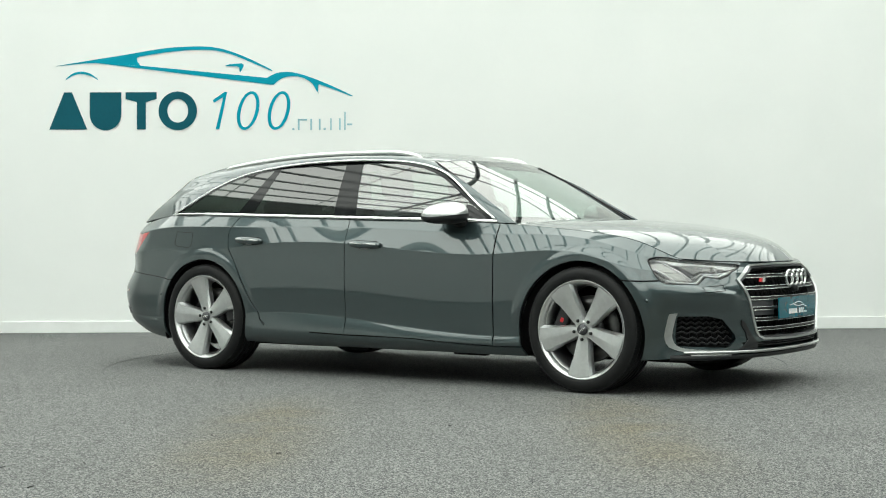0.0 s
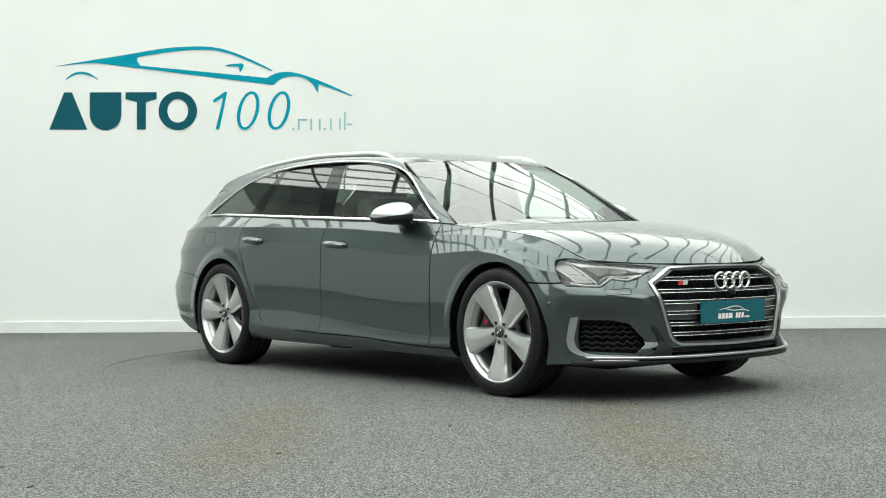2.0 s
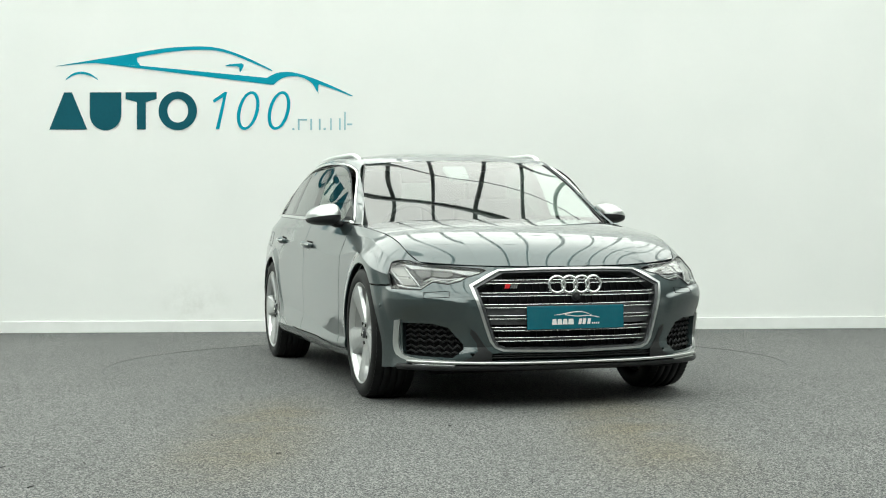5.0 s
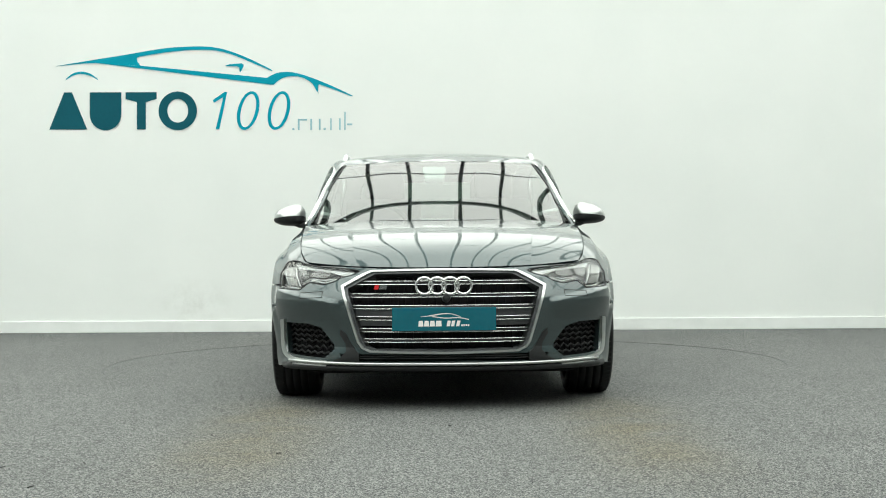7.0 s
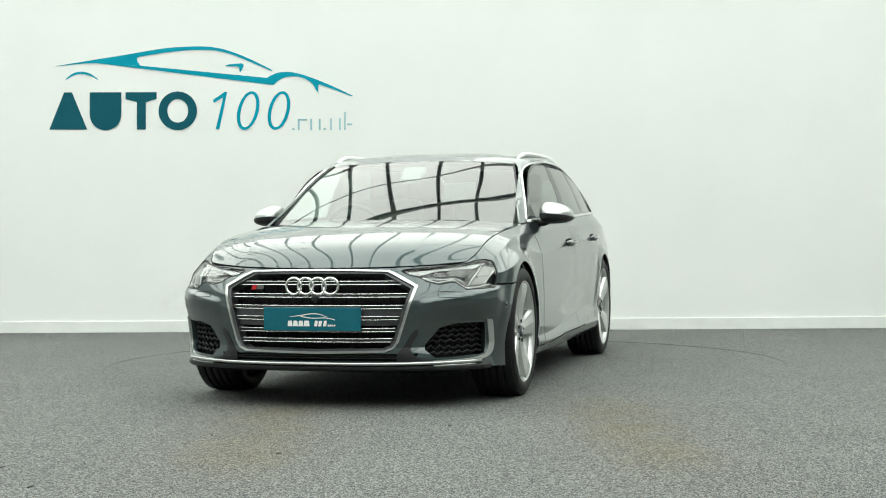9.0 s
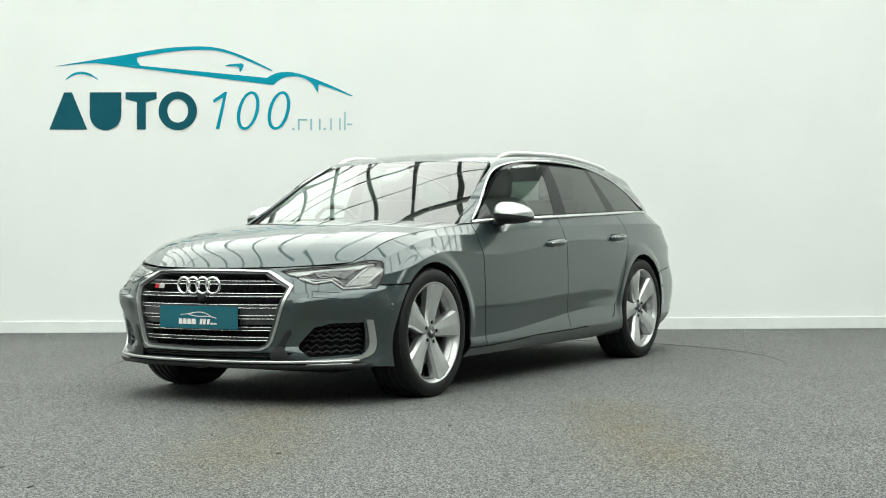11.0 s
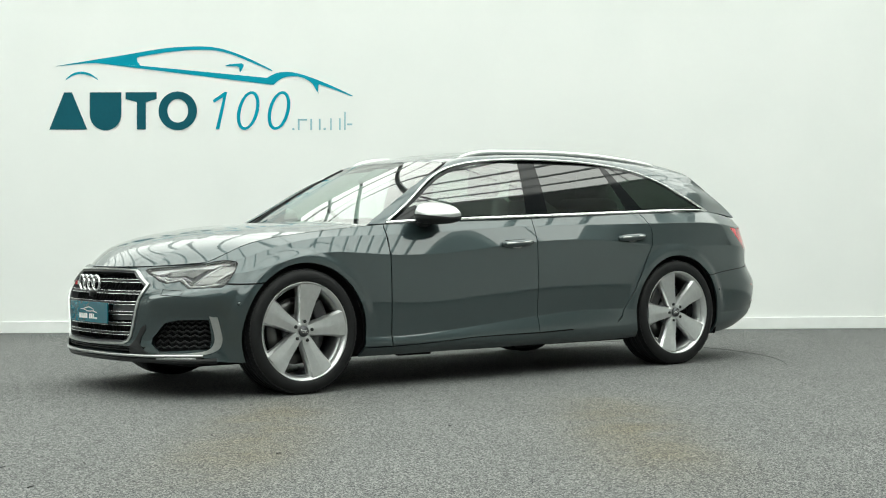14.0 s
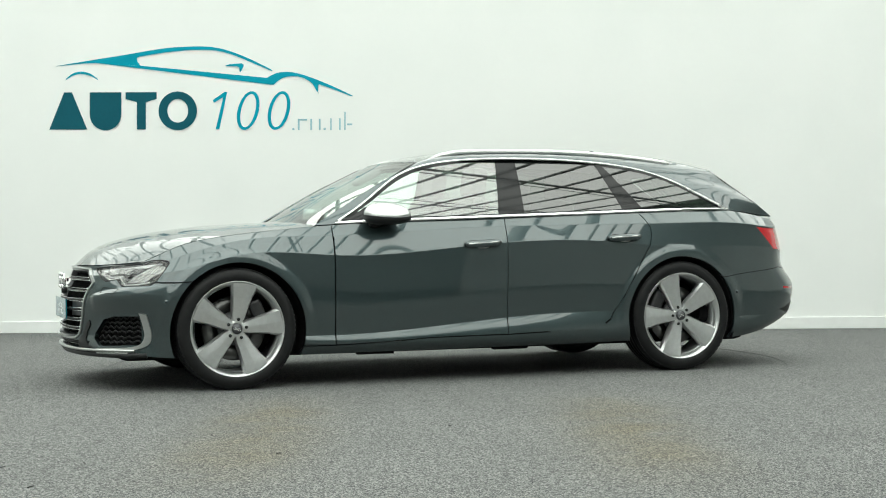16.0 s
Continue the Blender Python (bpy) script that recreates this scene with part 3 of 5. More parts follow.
RC = rail((-2.53, 0, .44), (-2.515, .55, .44), (-2.34, .766, .42), (-1.98, .871, .40), (-WB, .910, .42), (-.8, .907, .455), (0, .908, .420), (.85, .911, .365), (WB, .914, .39), (1.83, .900, .38), (2.028, .806, .42), (2.192, .614, .40), (2.33, .3, .38), (2.35, 0, .38))
RD = rail((-2.53, 0, .555), (-2.515, .55, .555), (-2.345, .766, .55), (-1.99, .871, .56), (-WB, .911, .54), (-.8, .911, .55), (0, .912, .525), (.85, .913, .485), (WB, .914, .54), (1.83, .908, .53), (2.042, .822, .53), (2.204, .624, .53), (2.325, .3, .53), (2.345, 0, .53))
RE = rail((-2.45, 0, .665), (-2.435, .55, .665), (-2.29, .756, .66), (-1.99, .866, .67), (-WB, .908, .67), (-.8, .908, .70), (0, .908, .675), (.85, .909, .640), (WB, .911, .67), (1.83, .899, .62), (2.028, .808, .615), (2.180, .619, .61), (2.29, .3, .61), (2.31, 0, .61))
RF = rail((-2.44, 0, .78), (-2.42, .55, .78), (-2.29, .751, .78), (-1.99, .852, .80), (-WB, .892, .80), (-.8, .900, .845), (0, .900, .820), (.85, .902, .772), (WB, .902, .778), (1.83, .882, .690), (2.005, .785, .680), (2.145, .612, .672), (2.262, .3, .665), (2.282, 0, .665))
RG = rail((-2.40, 0, .945), (-2.375, .55, .945), (-2.275, .708, .925), (-1.98, .812, .948), (-WB, .853, .956), (-.8, .860, .947), (0, .858, .932), (.85, .856, .890), (WB, .842, .858), (1.81, .825, .765), (1.985, .745, .714), (2.105, .60, .702), (2.245, .3, .694), (2.268, 0, .694))
RH = rail((-2.375, 0, .99), (-2.36, .52, .987), (-2.265, .645, .988), (-1.94, .741, 1.035), (-WB, .804, 1.032), (-.8, .828, 1.01), (0, .828, .985), (.85, .814, .953), (WB, .778, .896), (1.80, .760, .824), (1.965, .718, .748), (2.09, .585, .728), (2.235, .3, .717), (2.257, 0, .716))
LOW = Surf([RA, RB, RX, RC, RD, RE, RF, RG, RH], flare, (2, 6, 7))

# cabin: rails from the waist up to the roof's middle, each from the windscreen pillar to the tail
TOP = Surf([
    rail((.97, .792, .95), (.6, .823, .966), (0, .831, .985), (-.8, .828, 1.01), (-WB, .804, 1.032), (-1.93, .742, 1.035), (-2.335, .60, .997)),
    rail((.73, .725, 1.09), (.45, .778, 1.10), (0, .789, 1.11), (-.8, .785, 1.125), (-WB, .757, 1.13), (-1.92, .697, 1.12), (-2.21, .615, 1.078)),
    rail((.5, .68, 1.22), (.3, .732, 1.235), (0, .753, 1.24), (-.8, .75, 1.24), (-WB, .71, 1.22), (-1.87, .66, 1.195), (-2.08, .605, 1.158)),
    rail((.30, .635, 1.315), (.18, .668, 1.335), (-.1, .705, 1.352), (-.8, .70, 1.352), (-WB, .655, 1.30), (-1.76, .62, 1.27), (-1.915, .595, 1.262)),
    rail((.283, .627, 1.325), (.17, .655, 1.350), (-.105, .694, 1.372), (-.8, .690, 1.372), (-WB, .645, 1.315), (-1.758, .61, 1.284), (-1.905, .59, 1.272)),
    rail((.25, .60, 1.338), (.15, .60, 1.372), (-.12, .615, 1.395), (-.8, .62, 1.40), (-WB, .58, 1.365), (-1.75, .57, 1.323), (-1.875, .56, 1.303)),
    rail((.27, .40, 1.352), (.14, .40, 1.388), (-.12, .40, 1.418), (-.8, .41, 1.425), (-WB, .40, 1.39), (-1.76, .39, 1.35), (-1.895, .38, 1.325)),
    rail((.285, 0, 1.36), (.14, 0, 1.398), (-.12, 0, 1.43), (-.8, 0, 1.437), (-WB, 0, 1.40), (-1.77, 0, 1.357), (-1.905, 0, 1.33))])

def wing_edge(x):
    """The point at this x on the wing's upper edge."""
    u = np.linspace(LOW.ku[6], LOW.ku[12], 1500)
    P = LOW.at(u, np.full(1500, LOW.kv[-1]))
    return P[np.argmin(np.abs(P[:, 0] - x))].tolist()


HOOD_EDGE = [wing_edge(x) for x in (.96, 1.3, 1.55, 1.75, 1.87, 1.967)]
HOOD_MID = rail((1.08, 0, .978), (1.5, 0, .955), (1.78, 0, .920), (2.0, 0, .873), (2.16, 0, .808), (2.258, 0, .720))


def hood_rail(q, rise):
    """A rail of the bonnet between its edge (1) and its middle (0): a flat crown with a fold along each side."""
    return [[m[0] + (e[0] - m[0]) * q ** 2.1, e[1] * q, m[2] + (e[2] - m[2]) * rise] for e, m in zip(HOOD_EDGE, HOOD_MID)]


HOOD = Surf([HOOD_EDGE, hood_rail(.82, .54), hood_rail(.62, .21), hood_rail(.31, .035), HOOD_MID], None, (2,))

SHIELD = Surf([
    rail((.93, .745, .945), (.70, .715, 1.085), (.485, .665, 1.215), (.25, .60, 1.338)),
    rail((1.02, .4, .945), (.775, .38, 1.097), (.53, .35, 1.232), (.28, .32, 1.355)),
    rail((1.05, 0, .945), (.80, 0, 1.10), (.55, 0, 1.235), (.285, 0, 1.36))])

TAILGLASS = Surf([
    rail((-2.335, .585, .998), (-2.21, .60, 1.08), (-2.08, .59, 1.16), (-1.90, .575, 1.285)),
    rail((-2.365, .3, 1.0), (-2.24, .3, 1.085), (-2.11, .3, 1.17), (-1.912, .3, 1.312)),
    rail((-2.37, 0, 1.0), (-2.245, 0, 1.09), (-2.115, 0, 1.175), (-1.917, 0, 1.320))])


def whole(surf, m=0.0):
    return dense([(m, 0), (surf.ku[-1] - m, 0), (surf.ku[-1] - m, surf.kv[-1]), (m, surf.kv[-1])], 0.025)


def wheel_bay(x):
    """Outline of a wheel opening, in side view, reaching below the body."""
    return arc(x - (0.010 if x > 0 else 0), 0.340, 0.399, -30, 210, 36)


GAP = 0.0026


def uv_side(pts, lo=-9.0, hi=9.0, step=0.025):
    return LOW.find(dense(pts, step), "xz", lo, hi)


def uv_front(pts, step=0.02):
    return LOW.find(dense(pts, step), "yz", 1.7, 9.0)


def edge_u(x):
    """Net coordinate along the lower body at which its upper edge has this x (flank)."""
    row = LOW.gp.reshape(260, 70, 3)[:, -1]
    k = np.argmin(np.abs(row[:, 0] - x) + (row[:, 1] < 0.45) * 5)
    return LOW.gu.reshape(260, 70)[k, 0]


UMAX, VMAX = LOW.ku[-1], LOW.kv[-1]
BAYS = [uv_side(wheel_bay(WB)), uv_side(wheel_bay(-WB))]
HEADLIGHT_FRONT = [(.70, .735), (.56, .721), (.45, .711), (.428, .703), (.47, .684), (.565, .648), (.62, .634), (.69, .646), (.748, .606)]
HEADLIGHT_SIDE = [(1.955, .612), (1.915, .640), (1.872, .695), (1.838, .738), (1.843, .750), (1.87, .756), (1.925, .752)]
GRILLE_OUT = [(0, .713), (.20, .712), (.372, .706), (.45, .668), (.523, .628), (.512, .58), (.499, .543), (.468, .44), (.438, .345), (.415, .312), (.375, .295), (0, .287)]
GRILLE_IN = [(0, .694), (.20, .693), (.352, .690), (.42, .654), (.490, .617), (.482, .58), (.471, .542), (.442, .44), (.413, .35), (.395, .325), (.362, .316), (0, .309)]
FOG = [(.822, .436), (.70, .434), (.628, .414), (.560, .33), (.560, .305), (.612, .262), (.70, .266), (.815, .274)]


def mirrored(name, surf, outline, mat, holes=(), label="", parent=None, **kw):
    """A piece for the left flank and its twin on the right."""
    obs = []
    for s in (1, -1):
        obs.append(part(name, sheet(surf, outline, holes, side=s, **kw), mat, parent or CAR, label))
    return obs


def top_run(x0, x1, n=12):
    """Points of the upper edge, in net coordinates, between two x."""
    return [(u, VMAX) for u in np.linspace(edge_u(x0), edge_u(x1), n)]


def on_low(pts, lift=0.0, lo=1.7):
    """Points in front view laid on the front of the body; negative y mirrors."""
    P = np.asarray(pts, float)
    sg = np.where(P[:, 0] < 0, -1.0, 1.0)
    uv = LOW.find(np.abs(P) * [1, 1], "yz", lo, 9.0)
    q = LOW.at(uv[:, 0], uv[:, 1])
    n = LOW.normal(uv[:, 0], uv[:, 1])
    n *= np.where(n[:, 0] < 0, -1, 1)[:, None]
    q = q + n * lift
    q[:, 1] *= sg
    return q


def body():
    head_uv = dense(np.concatenate([LOW.find(np.array(HEADLIGHT_FRONT), "yz", 1.7, 9.0), LOW.find(np.array(HEADLIGHT_SIDE), "xz", 1.7, 2.1)]), 0.02)
    door_a = [(.868, .94), (.869, .89), (.870, .82), (.870, .77), (.870, .7), (.872, .45), (.874, .30), (.874, .243)]
    door_low = [(.30, .267), (-.228, .272)]
    door_b = [(-.236, .6), (-.243, .95)]
    rear_low = [(-.5, .28), (-.77, .294), (-.88, .312), (-.94, .348), (-1.0, .43), (-1.070, .552), (-1.16, .70), (-1.234, .808), (-1.256, .88), (-1.254, .926), (-1.22, .985)]

    def flank(pts):
        return [tuple(q) for q in LOW.find(np.asarray(pts), "xz", -2.3, 2.05)]
    loops = {
        "front_door": flank(door_a + door_low + door_b) + top_run(-.243, .868)[:],
        "rear_door": flank([(-.243, .95), (-.236, .6), (-.228, .272)] + rear_low) + top_run(-1.19, -.243),
        "front_wing": flank([(WB, .243), (WB, .638), (1.93, .632), (2.02, .66)]) + [(u, VMAX) for u in np.linspace(edge_u(1.975), edge_u(.872), 14)] + flank([(x + .002, z) for x, z in door_a]),
        "rear_wing": flank(rear_low[::-1]) + flank([(-WB, .345), (-WB, .60), (-1.80, .60), (-2.27, .655)]) + [(LOW.ku[2] * 0.72, LOW.kv[5] * 0.93), (LOW.ku[2] * 0.72, VMAX)] + top_run(-2.14, -1.19),
        "sill": flank([(1.10, .12), (1.10, .240), (.874, .240)] + door_low + rear_low[:3] + [(-.94, .338), (-1.12, .36), (-1.12, .12), (-.5, .12), (.3, .12)]),
    }
    side_pts = LOW.find([(-2.09, .928), (-2.225, .775)], "xz", -2.3, -1.9)
    rear_pts = LOW.find([(.40, .775), (.40, .945)], "yz", -9, -2.15)
    tail = dense([side_pts[0], side_pts[1], rear_pts[0], rear_pts[1]], 0.02)
    names = {}
    for nm, lp in loops.items():
        out = shrink(dense(lp, 0.025), GAP)
        holes = {"front_wing": [BAYS[0], head_uv], "rear_wing": [BAYS[1], tail], "sill": BAYS, "rear_door": [BAYS[1]]}.get(nm, [])
        names[nm] = mirrored(nm, LOW, out, PAINT, holes, step=0.012)
    mirrored("tail_light", LOW, shrink(tail, 0.002), RED_LENS, label="red tail light", step=0.02)
    refl = LOW.find(dense([(.72, .522), (.80, .526), (.80, .512), (.72, .506)], 0.02), "yz", -9, -2.1)
    mirrored("rear_reflector", LOW, refl, RED_LENS, label="thin red reflector", step=0.02, lift=0.001, flange=0.003)
    # rear bumper and tailgate, across the car
    uu = LOW.ku[2] * 0.72
    bump_top = flank([(-2.27, .655), (-1.80, .60), (-WB, .60)])
    out = [(0, 0), *flank([(-WB, .12)]), *bump_top[::-1], (uu, LOW.kv[5] * 0.93), (0, LOW.kv[5] * 0.9)]
    part("rear_bumper", sheet(LOW, shrink_seam(dense(out, 0.03), GAP), [BAYS[1]], both=True), PAINT, CAR)
    out = [(0, LOW.kv[5] * 0.9), (uu, LOW.kv[5] * 0.93), (uu, VMAX), (0, VMAX)]
    part("tailgate", sheet(LOW, shrink_seam(dense(out, 0.03), GAP), [tail], both=True), PAINT, CAR)
    apron = [tuple(q) for q in LOW.find(dense([(0, .325), (.60, .325), (.72, .345), (.80, .372), (.74, .402), (.58, .425), (0, .430)], 0.02), "yz", -9, -2.1)]
    part("rear_apron", sheet(LOW, shrink_seam(np.array(apron), 0.0), both=True, lift=0.004, flange=0.008), BLACK, CAR, "black lower rear apron")
    # front bumper, pierced for grille, lamps and intakes
    f = flank([(WB, .195), (WB, .632), (1.93, .627), (2.01, .655)])
    out = f + [(edge_u(1.97), VMAX)] + [(u, VMAX) for u in np.linspace(edge_u(1.97), UMAX, 20)[1:]] + [tuple(q) for q in LOW.find([(v, .226) for v in (0, .2, .4, .6, .75, .82)], 'yz', 1.7)] + flank([(1.97, .205), (1.85, .195)])
    grille_hole = uv_front(GRILLE_OUT)
    grille_hole = np.concatenate([grille_hole, [(UMAX + 0.02, LOW.find([(0, .287)], "yz", 1.7)[0, 1]), (UMAX + 0.02, LOW.find([(0, .713)], "yz", 1.7)[0, 1])]])
    fog_uv = uv_front(FOG)
    low_in = LOW.find([(.50, .246), (.535, .286)], "yz", 1.7)
    lower = np.array([low_in[0], low_in[1], (UMAX + 0.02, LOW.find([(0, .285)], "yz", 1.7)[0, 1]), (UMAX + 0.02, LOW.find([(0, .246)], "yz", 1.7)[0, 1])])
    part("front_bumper", sheet(LOW, shrink_seam(dense(out, 0.025), GAP), [BAYS[0], head_uv, grille_hole, fog_uv, dense(lower)], both=True, step=0.012, flange=0.03), PAINT, CAR)
    # dark shell behind the gaps
    part("inner_shell", sheet(LOW, whole(LOW), BAYS + [head_uv, fog_uv, grille_hole, dense(lower)], both=True, lift=-0.034, flange=0, step=0.03), UNDER, CAR, "black inner bodywork")
    part("bonnet", sheet(HOOD, shrink_seam(whole(HOOD), 0.0028), both=True), PAINT, CAR)
    part("windscreen", sheet(SHIELD, whole(SHIELD), both=True, flange=0), SCREEN, CAR, "windscreen reflecting the rooflight")
    part("rear_window", sheet(TAILGLASS, whole(TAILGLASS), both=True, flange=0), PRIVACY, CAR, "dark tinted rear window")
    return names, head_uv, fog_uv, grille_hole


def shrink_seam(poly, d):
    """As shrink, but the points on the car's middle stay there."""
    P = np.asarray(poly)
    Q = shrink(P, d)
    lo, hi = P.min(0), P.max(0)
    for k, lim in ((0, UMAX), (0, 0.0)):
        m = np.abs(P[:, k] - lim) < 1e-6
        Q[m, k] = lim
    if abs(hi[1] - HOOD.kv[-1]) < 1e-6 and hi[0] < UMAX - 0.5:
        m = np.abs(P[:, 1] - HOOD.kv[-1]) < 1e-6
        Q[m, 1] = HOOD.kv[-1]
    return Q


PANELS, HEAD_UV, FOG_UV, GRILLE_HOLE = body()


# ---- cabin: roof, pillars, side windows ----
DLO_TOP = [(.83, .968), (.62, 1.100), (.43, 1.236), (.26, 1.307), (.0, 1.350), (-.39, 1.364), (-.96, 1.342), (-1.3, 1.292), (-1.5, 1.228), (-1.73, 1.118), (-1.875, 1.048)]


def belt_z(x):
    return float(np.interp(x, [-1.93, -WB, -.8, 0, .6, .97], [1.035, 1.032, 1.01, .985, .966, .95]))


def dlo(inset=0.0):
    """Outline of the side window opening, side view."""
    up = [tuple(p) for p in smooth_line(DLO_TOP, 46)]
    down = [(x, belt_z(x) + 0.010) for x in np.linspace(-1.86, .80, 40)]
    P = np.array(up + down)
    return shrink(P, inset) if inset else P


def trim_above(poly, x_cut, keep):
    """Clips a side-view outline at a slanted line given by (x at top, x at bottom)."""
    (xt, zt), (xb, zb) = x_cut
    out = []
    P = [tuple(p) for p in poly]

    def val(p):
        return (p[0] - (xb + (xt - xb) * (p[1] - zb) / (zt - zb))) * keep
    for a, b in zip(P, P[1:] + P[:1]):
        va, vb = val(a), val(b)
        if va >= 0:
            out.append(a)
        if va * vb < 0:
            k = va / (va - vb)
            out.append((a[0] + (b[0] - a[0]) * k, a[1] + (b[1] - a[1]) * k))
    return out


class Pane:
    """The gently bowed side glass: half-width as a low polynomial of x and z, close to the cabin's own shape."""

    def __init__(self, samples):
        x, y, z = samples.T
        bow = -0.34 * (z - 1.17) ** 2 - 0.035 * (x + 0.4) ** 2
        self.c = np.linalg.lstsq(self.terms(x, z), y - bow, rcond=None)[0]

    @staticmethod
    def terms(x, z):
        return np.stack([np.ones_like(x), x, z, x * z, x ** 3 * 0.2], 1)

    def at(self, u, v):
        u, v = np.asarray(u, float), np.asarray(v, float)
        return np.stack([u, self.terms(u, v) @ self.c - 0.34 * (v - 1.17) ** 2 - 0.035 * (u + 0.4) ** 2, v], 1)

    def normal(self, u, v):
        e = 1e-3
        n = np.cross(self.at(u, v + e) - self.at(u, v - e), self.at(u + e, v) - self.at(u - e, v))
        return n / np.linalg.norm(n, axis=1)[:, None]


def cabin():
    hole = TOP.find(dlo(), "xz", -2.4, 1.0)
    out = whole(TOP)
    part("roof", sheet(TOP, shrink_top(out), [hole], both=True, step=0.028), PAINT, CAR)
    inner = dlo(0.016)
    glass = Pane(TOP.gp[inside(TOP.gp[:, [0, 2]], dlo()) & (TOP.gp[:, 1] > 0.5)])
    panes = {
        "front_window": (trim_above(trim_above(inner, ((-.24, 1.35), (-.212, 1.0)), 1), ((.64, 1.1), (.735, .97)), -1), CLEAR, "lightly tinted front side window"),
        "rear_window_side": (trim_above(trim_above(inner, ((-.376, 1.35), (-.391, 1.0)), -1), ((-.935, 1.335), (-1.085, 1.05)), 1), PRIVACY, "dark tinted rear side window"),
        "quarter_window": (trim_above(inner, ((-.985, 1.335), (-1.255, 1.03)), -1), PRIVACY, "dark tinted rear quarter window"),
    }
    uvs = {k: dense(v[0], 0.025) for k, v in panes.items()}
    mirrored("window_surround", glass, dlo(), GLOSS_BLACK, list(uvs.values()), "gloss black window pillars and seals", lift=-0.004, flange=0)
    for k, (poly, mat, lab) in panes.items():
        mirrored(k.replace("_side", ""), glass, uvs[k], mat, label=lab, lift=-0.005, flange=0)
    P = TOP.at(hole[:, 0], hole[:, 1])
    N = TOP.normal(hole[:, 0], hole[:, 1])
    N *= np.where(N[:, 1] < 0, -1, 1)[:, None]
    for s in (1, -1):
        q = (P + N * 0.003) * [1, s, 1]
        part("window_trim", tube_bm([tuple(p) for p in q], 0.0078, 8, closed=True, up=(0, 1, 0)), CHROME, CAR, "bright chrome window surround")
        # waist moulding
        xs = np.linspace(-1.90, .84, 40)
        w = [(x, s * (np.interp(x, [-1.93, -WB, -.8, 0, .6, .97], [.742, .806, .830, .833, .825, .795]) + 0.003), belt_z(x) + 0.006) for x in xs]
        part("waist_moulding", tube_bm(w, 0.0085, 6), CHROME, CAR, "bright chrome waist moulding")
        # windscreen edge seal
        e = SHIELD.at(np.linspace(0, SHIELD.ku[-1], 24), np.zeros(24)) * [1, s, 1]
        part("windscreen_seal", tube_bm([(p[0], p[1], p[2] + 0.003) for p in e], 0.0055, 6), BLACK, CAR)
        # roof rail with its feet
        r = smooth_line([(.15, .604, 1.366), (.05, .607, 1.394), (-.2, .614, 1.413), (-.6, .620, 1.417), (-1.1, .606, 1.397), (-1.45, .584, 1.364), (-1.55, .578, 1.350)], 36) * [1, s, 1]
        rad = [0.008] + [0.016] * 34 + [0.008]
        rl = part("roof_rail", tube_bm([tuple(p) for p in r], rad, 10), RAIL, CAR, "satin aluminium roof rail")
    # rear spoiler lip and aerial fin
    lip = smooth_line([(-1.865, -.57, 1.296), (-1.91, -.4, 1.318), (-1.935, 0, 1.326), (-1.91, .4, 1.318), (-1.865, .57, 1.296)], 24)
    part("roof_spoiler", tube_bm([tuple(p) for p in lip], [0.006] + [0.024] * 22 + [0.006], 8, flat=0.5), PAINT, CAR)
    fin = [(-1.12, 1.418), (-1.28, 1.405), (-1.28, 1.46), (-1.255, 1.465)]
    part("aerial_fin", flat_bm(fin, 0.02, "xz", 0.01), PAINT, CAR, smooth=False)
    # side fins beside the rear window
    for s in (1, -1):
        part("rear_pillar_trim", tube_bm([(-1.90, s * .582, 1.278), (-2.08, s * .594, 1.160), (-2.21, s * .602, 1.080), (-2.32, s * .590, 1.004)], [0.004, 0.006, 0.006, 0.004], 8), GLOSS_BLACK, CAR)


def shrink_top(out):
    Q = shrink(np.asarray(out), 0.002)
    m = np.abs(np.asarray(out)[:, 1] - TOP.kv[-1]) < 1e-6
    Q[m, 1] = TOP.kv[-1]
    return Q


cabin()


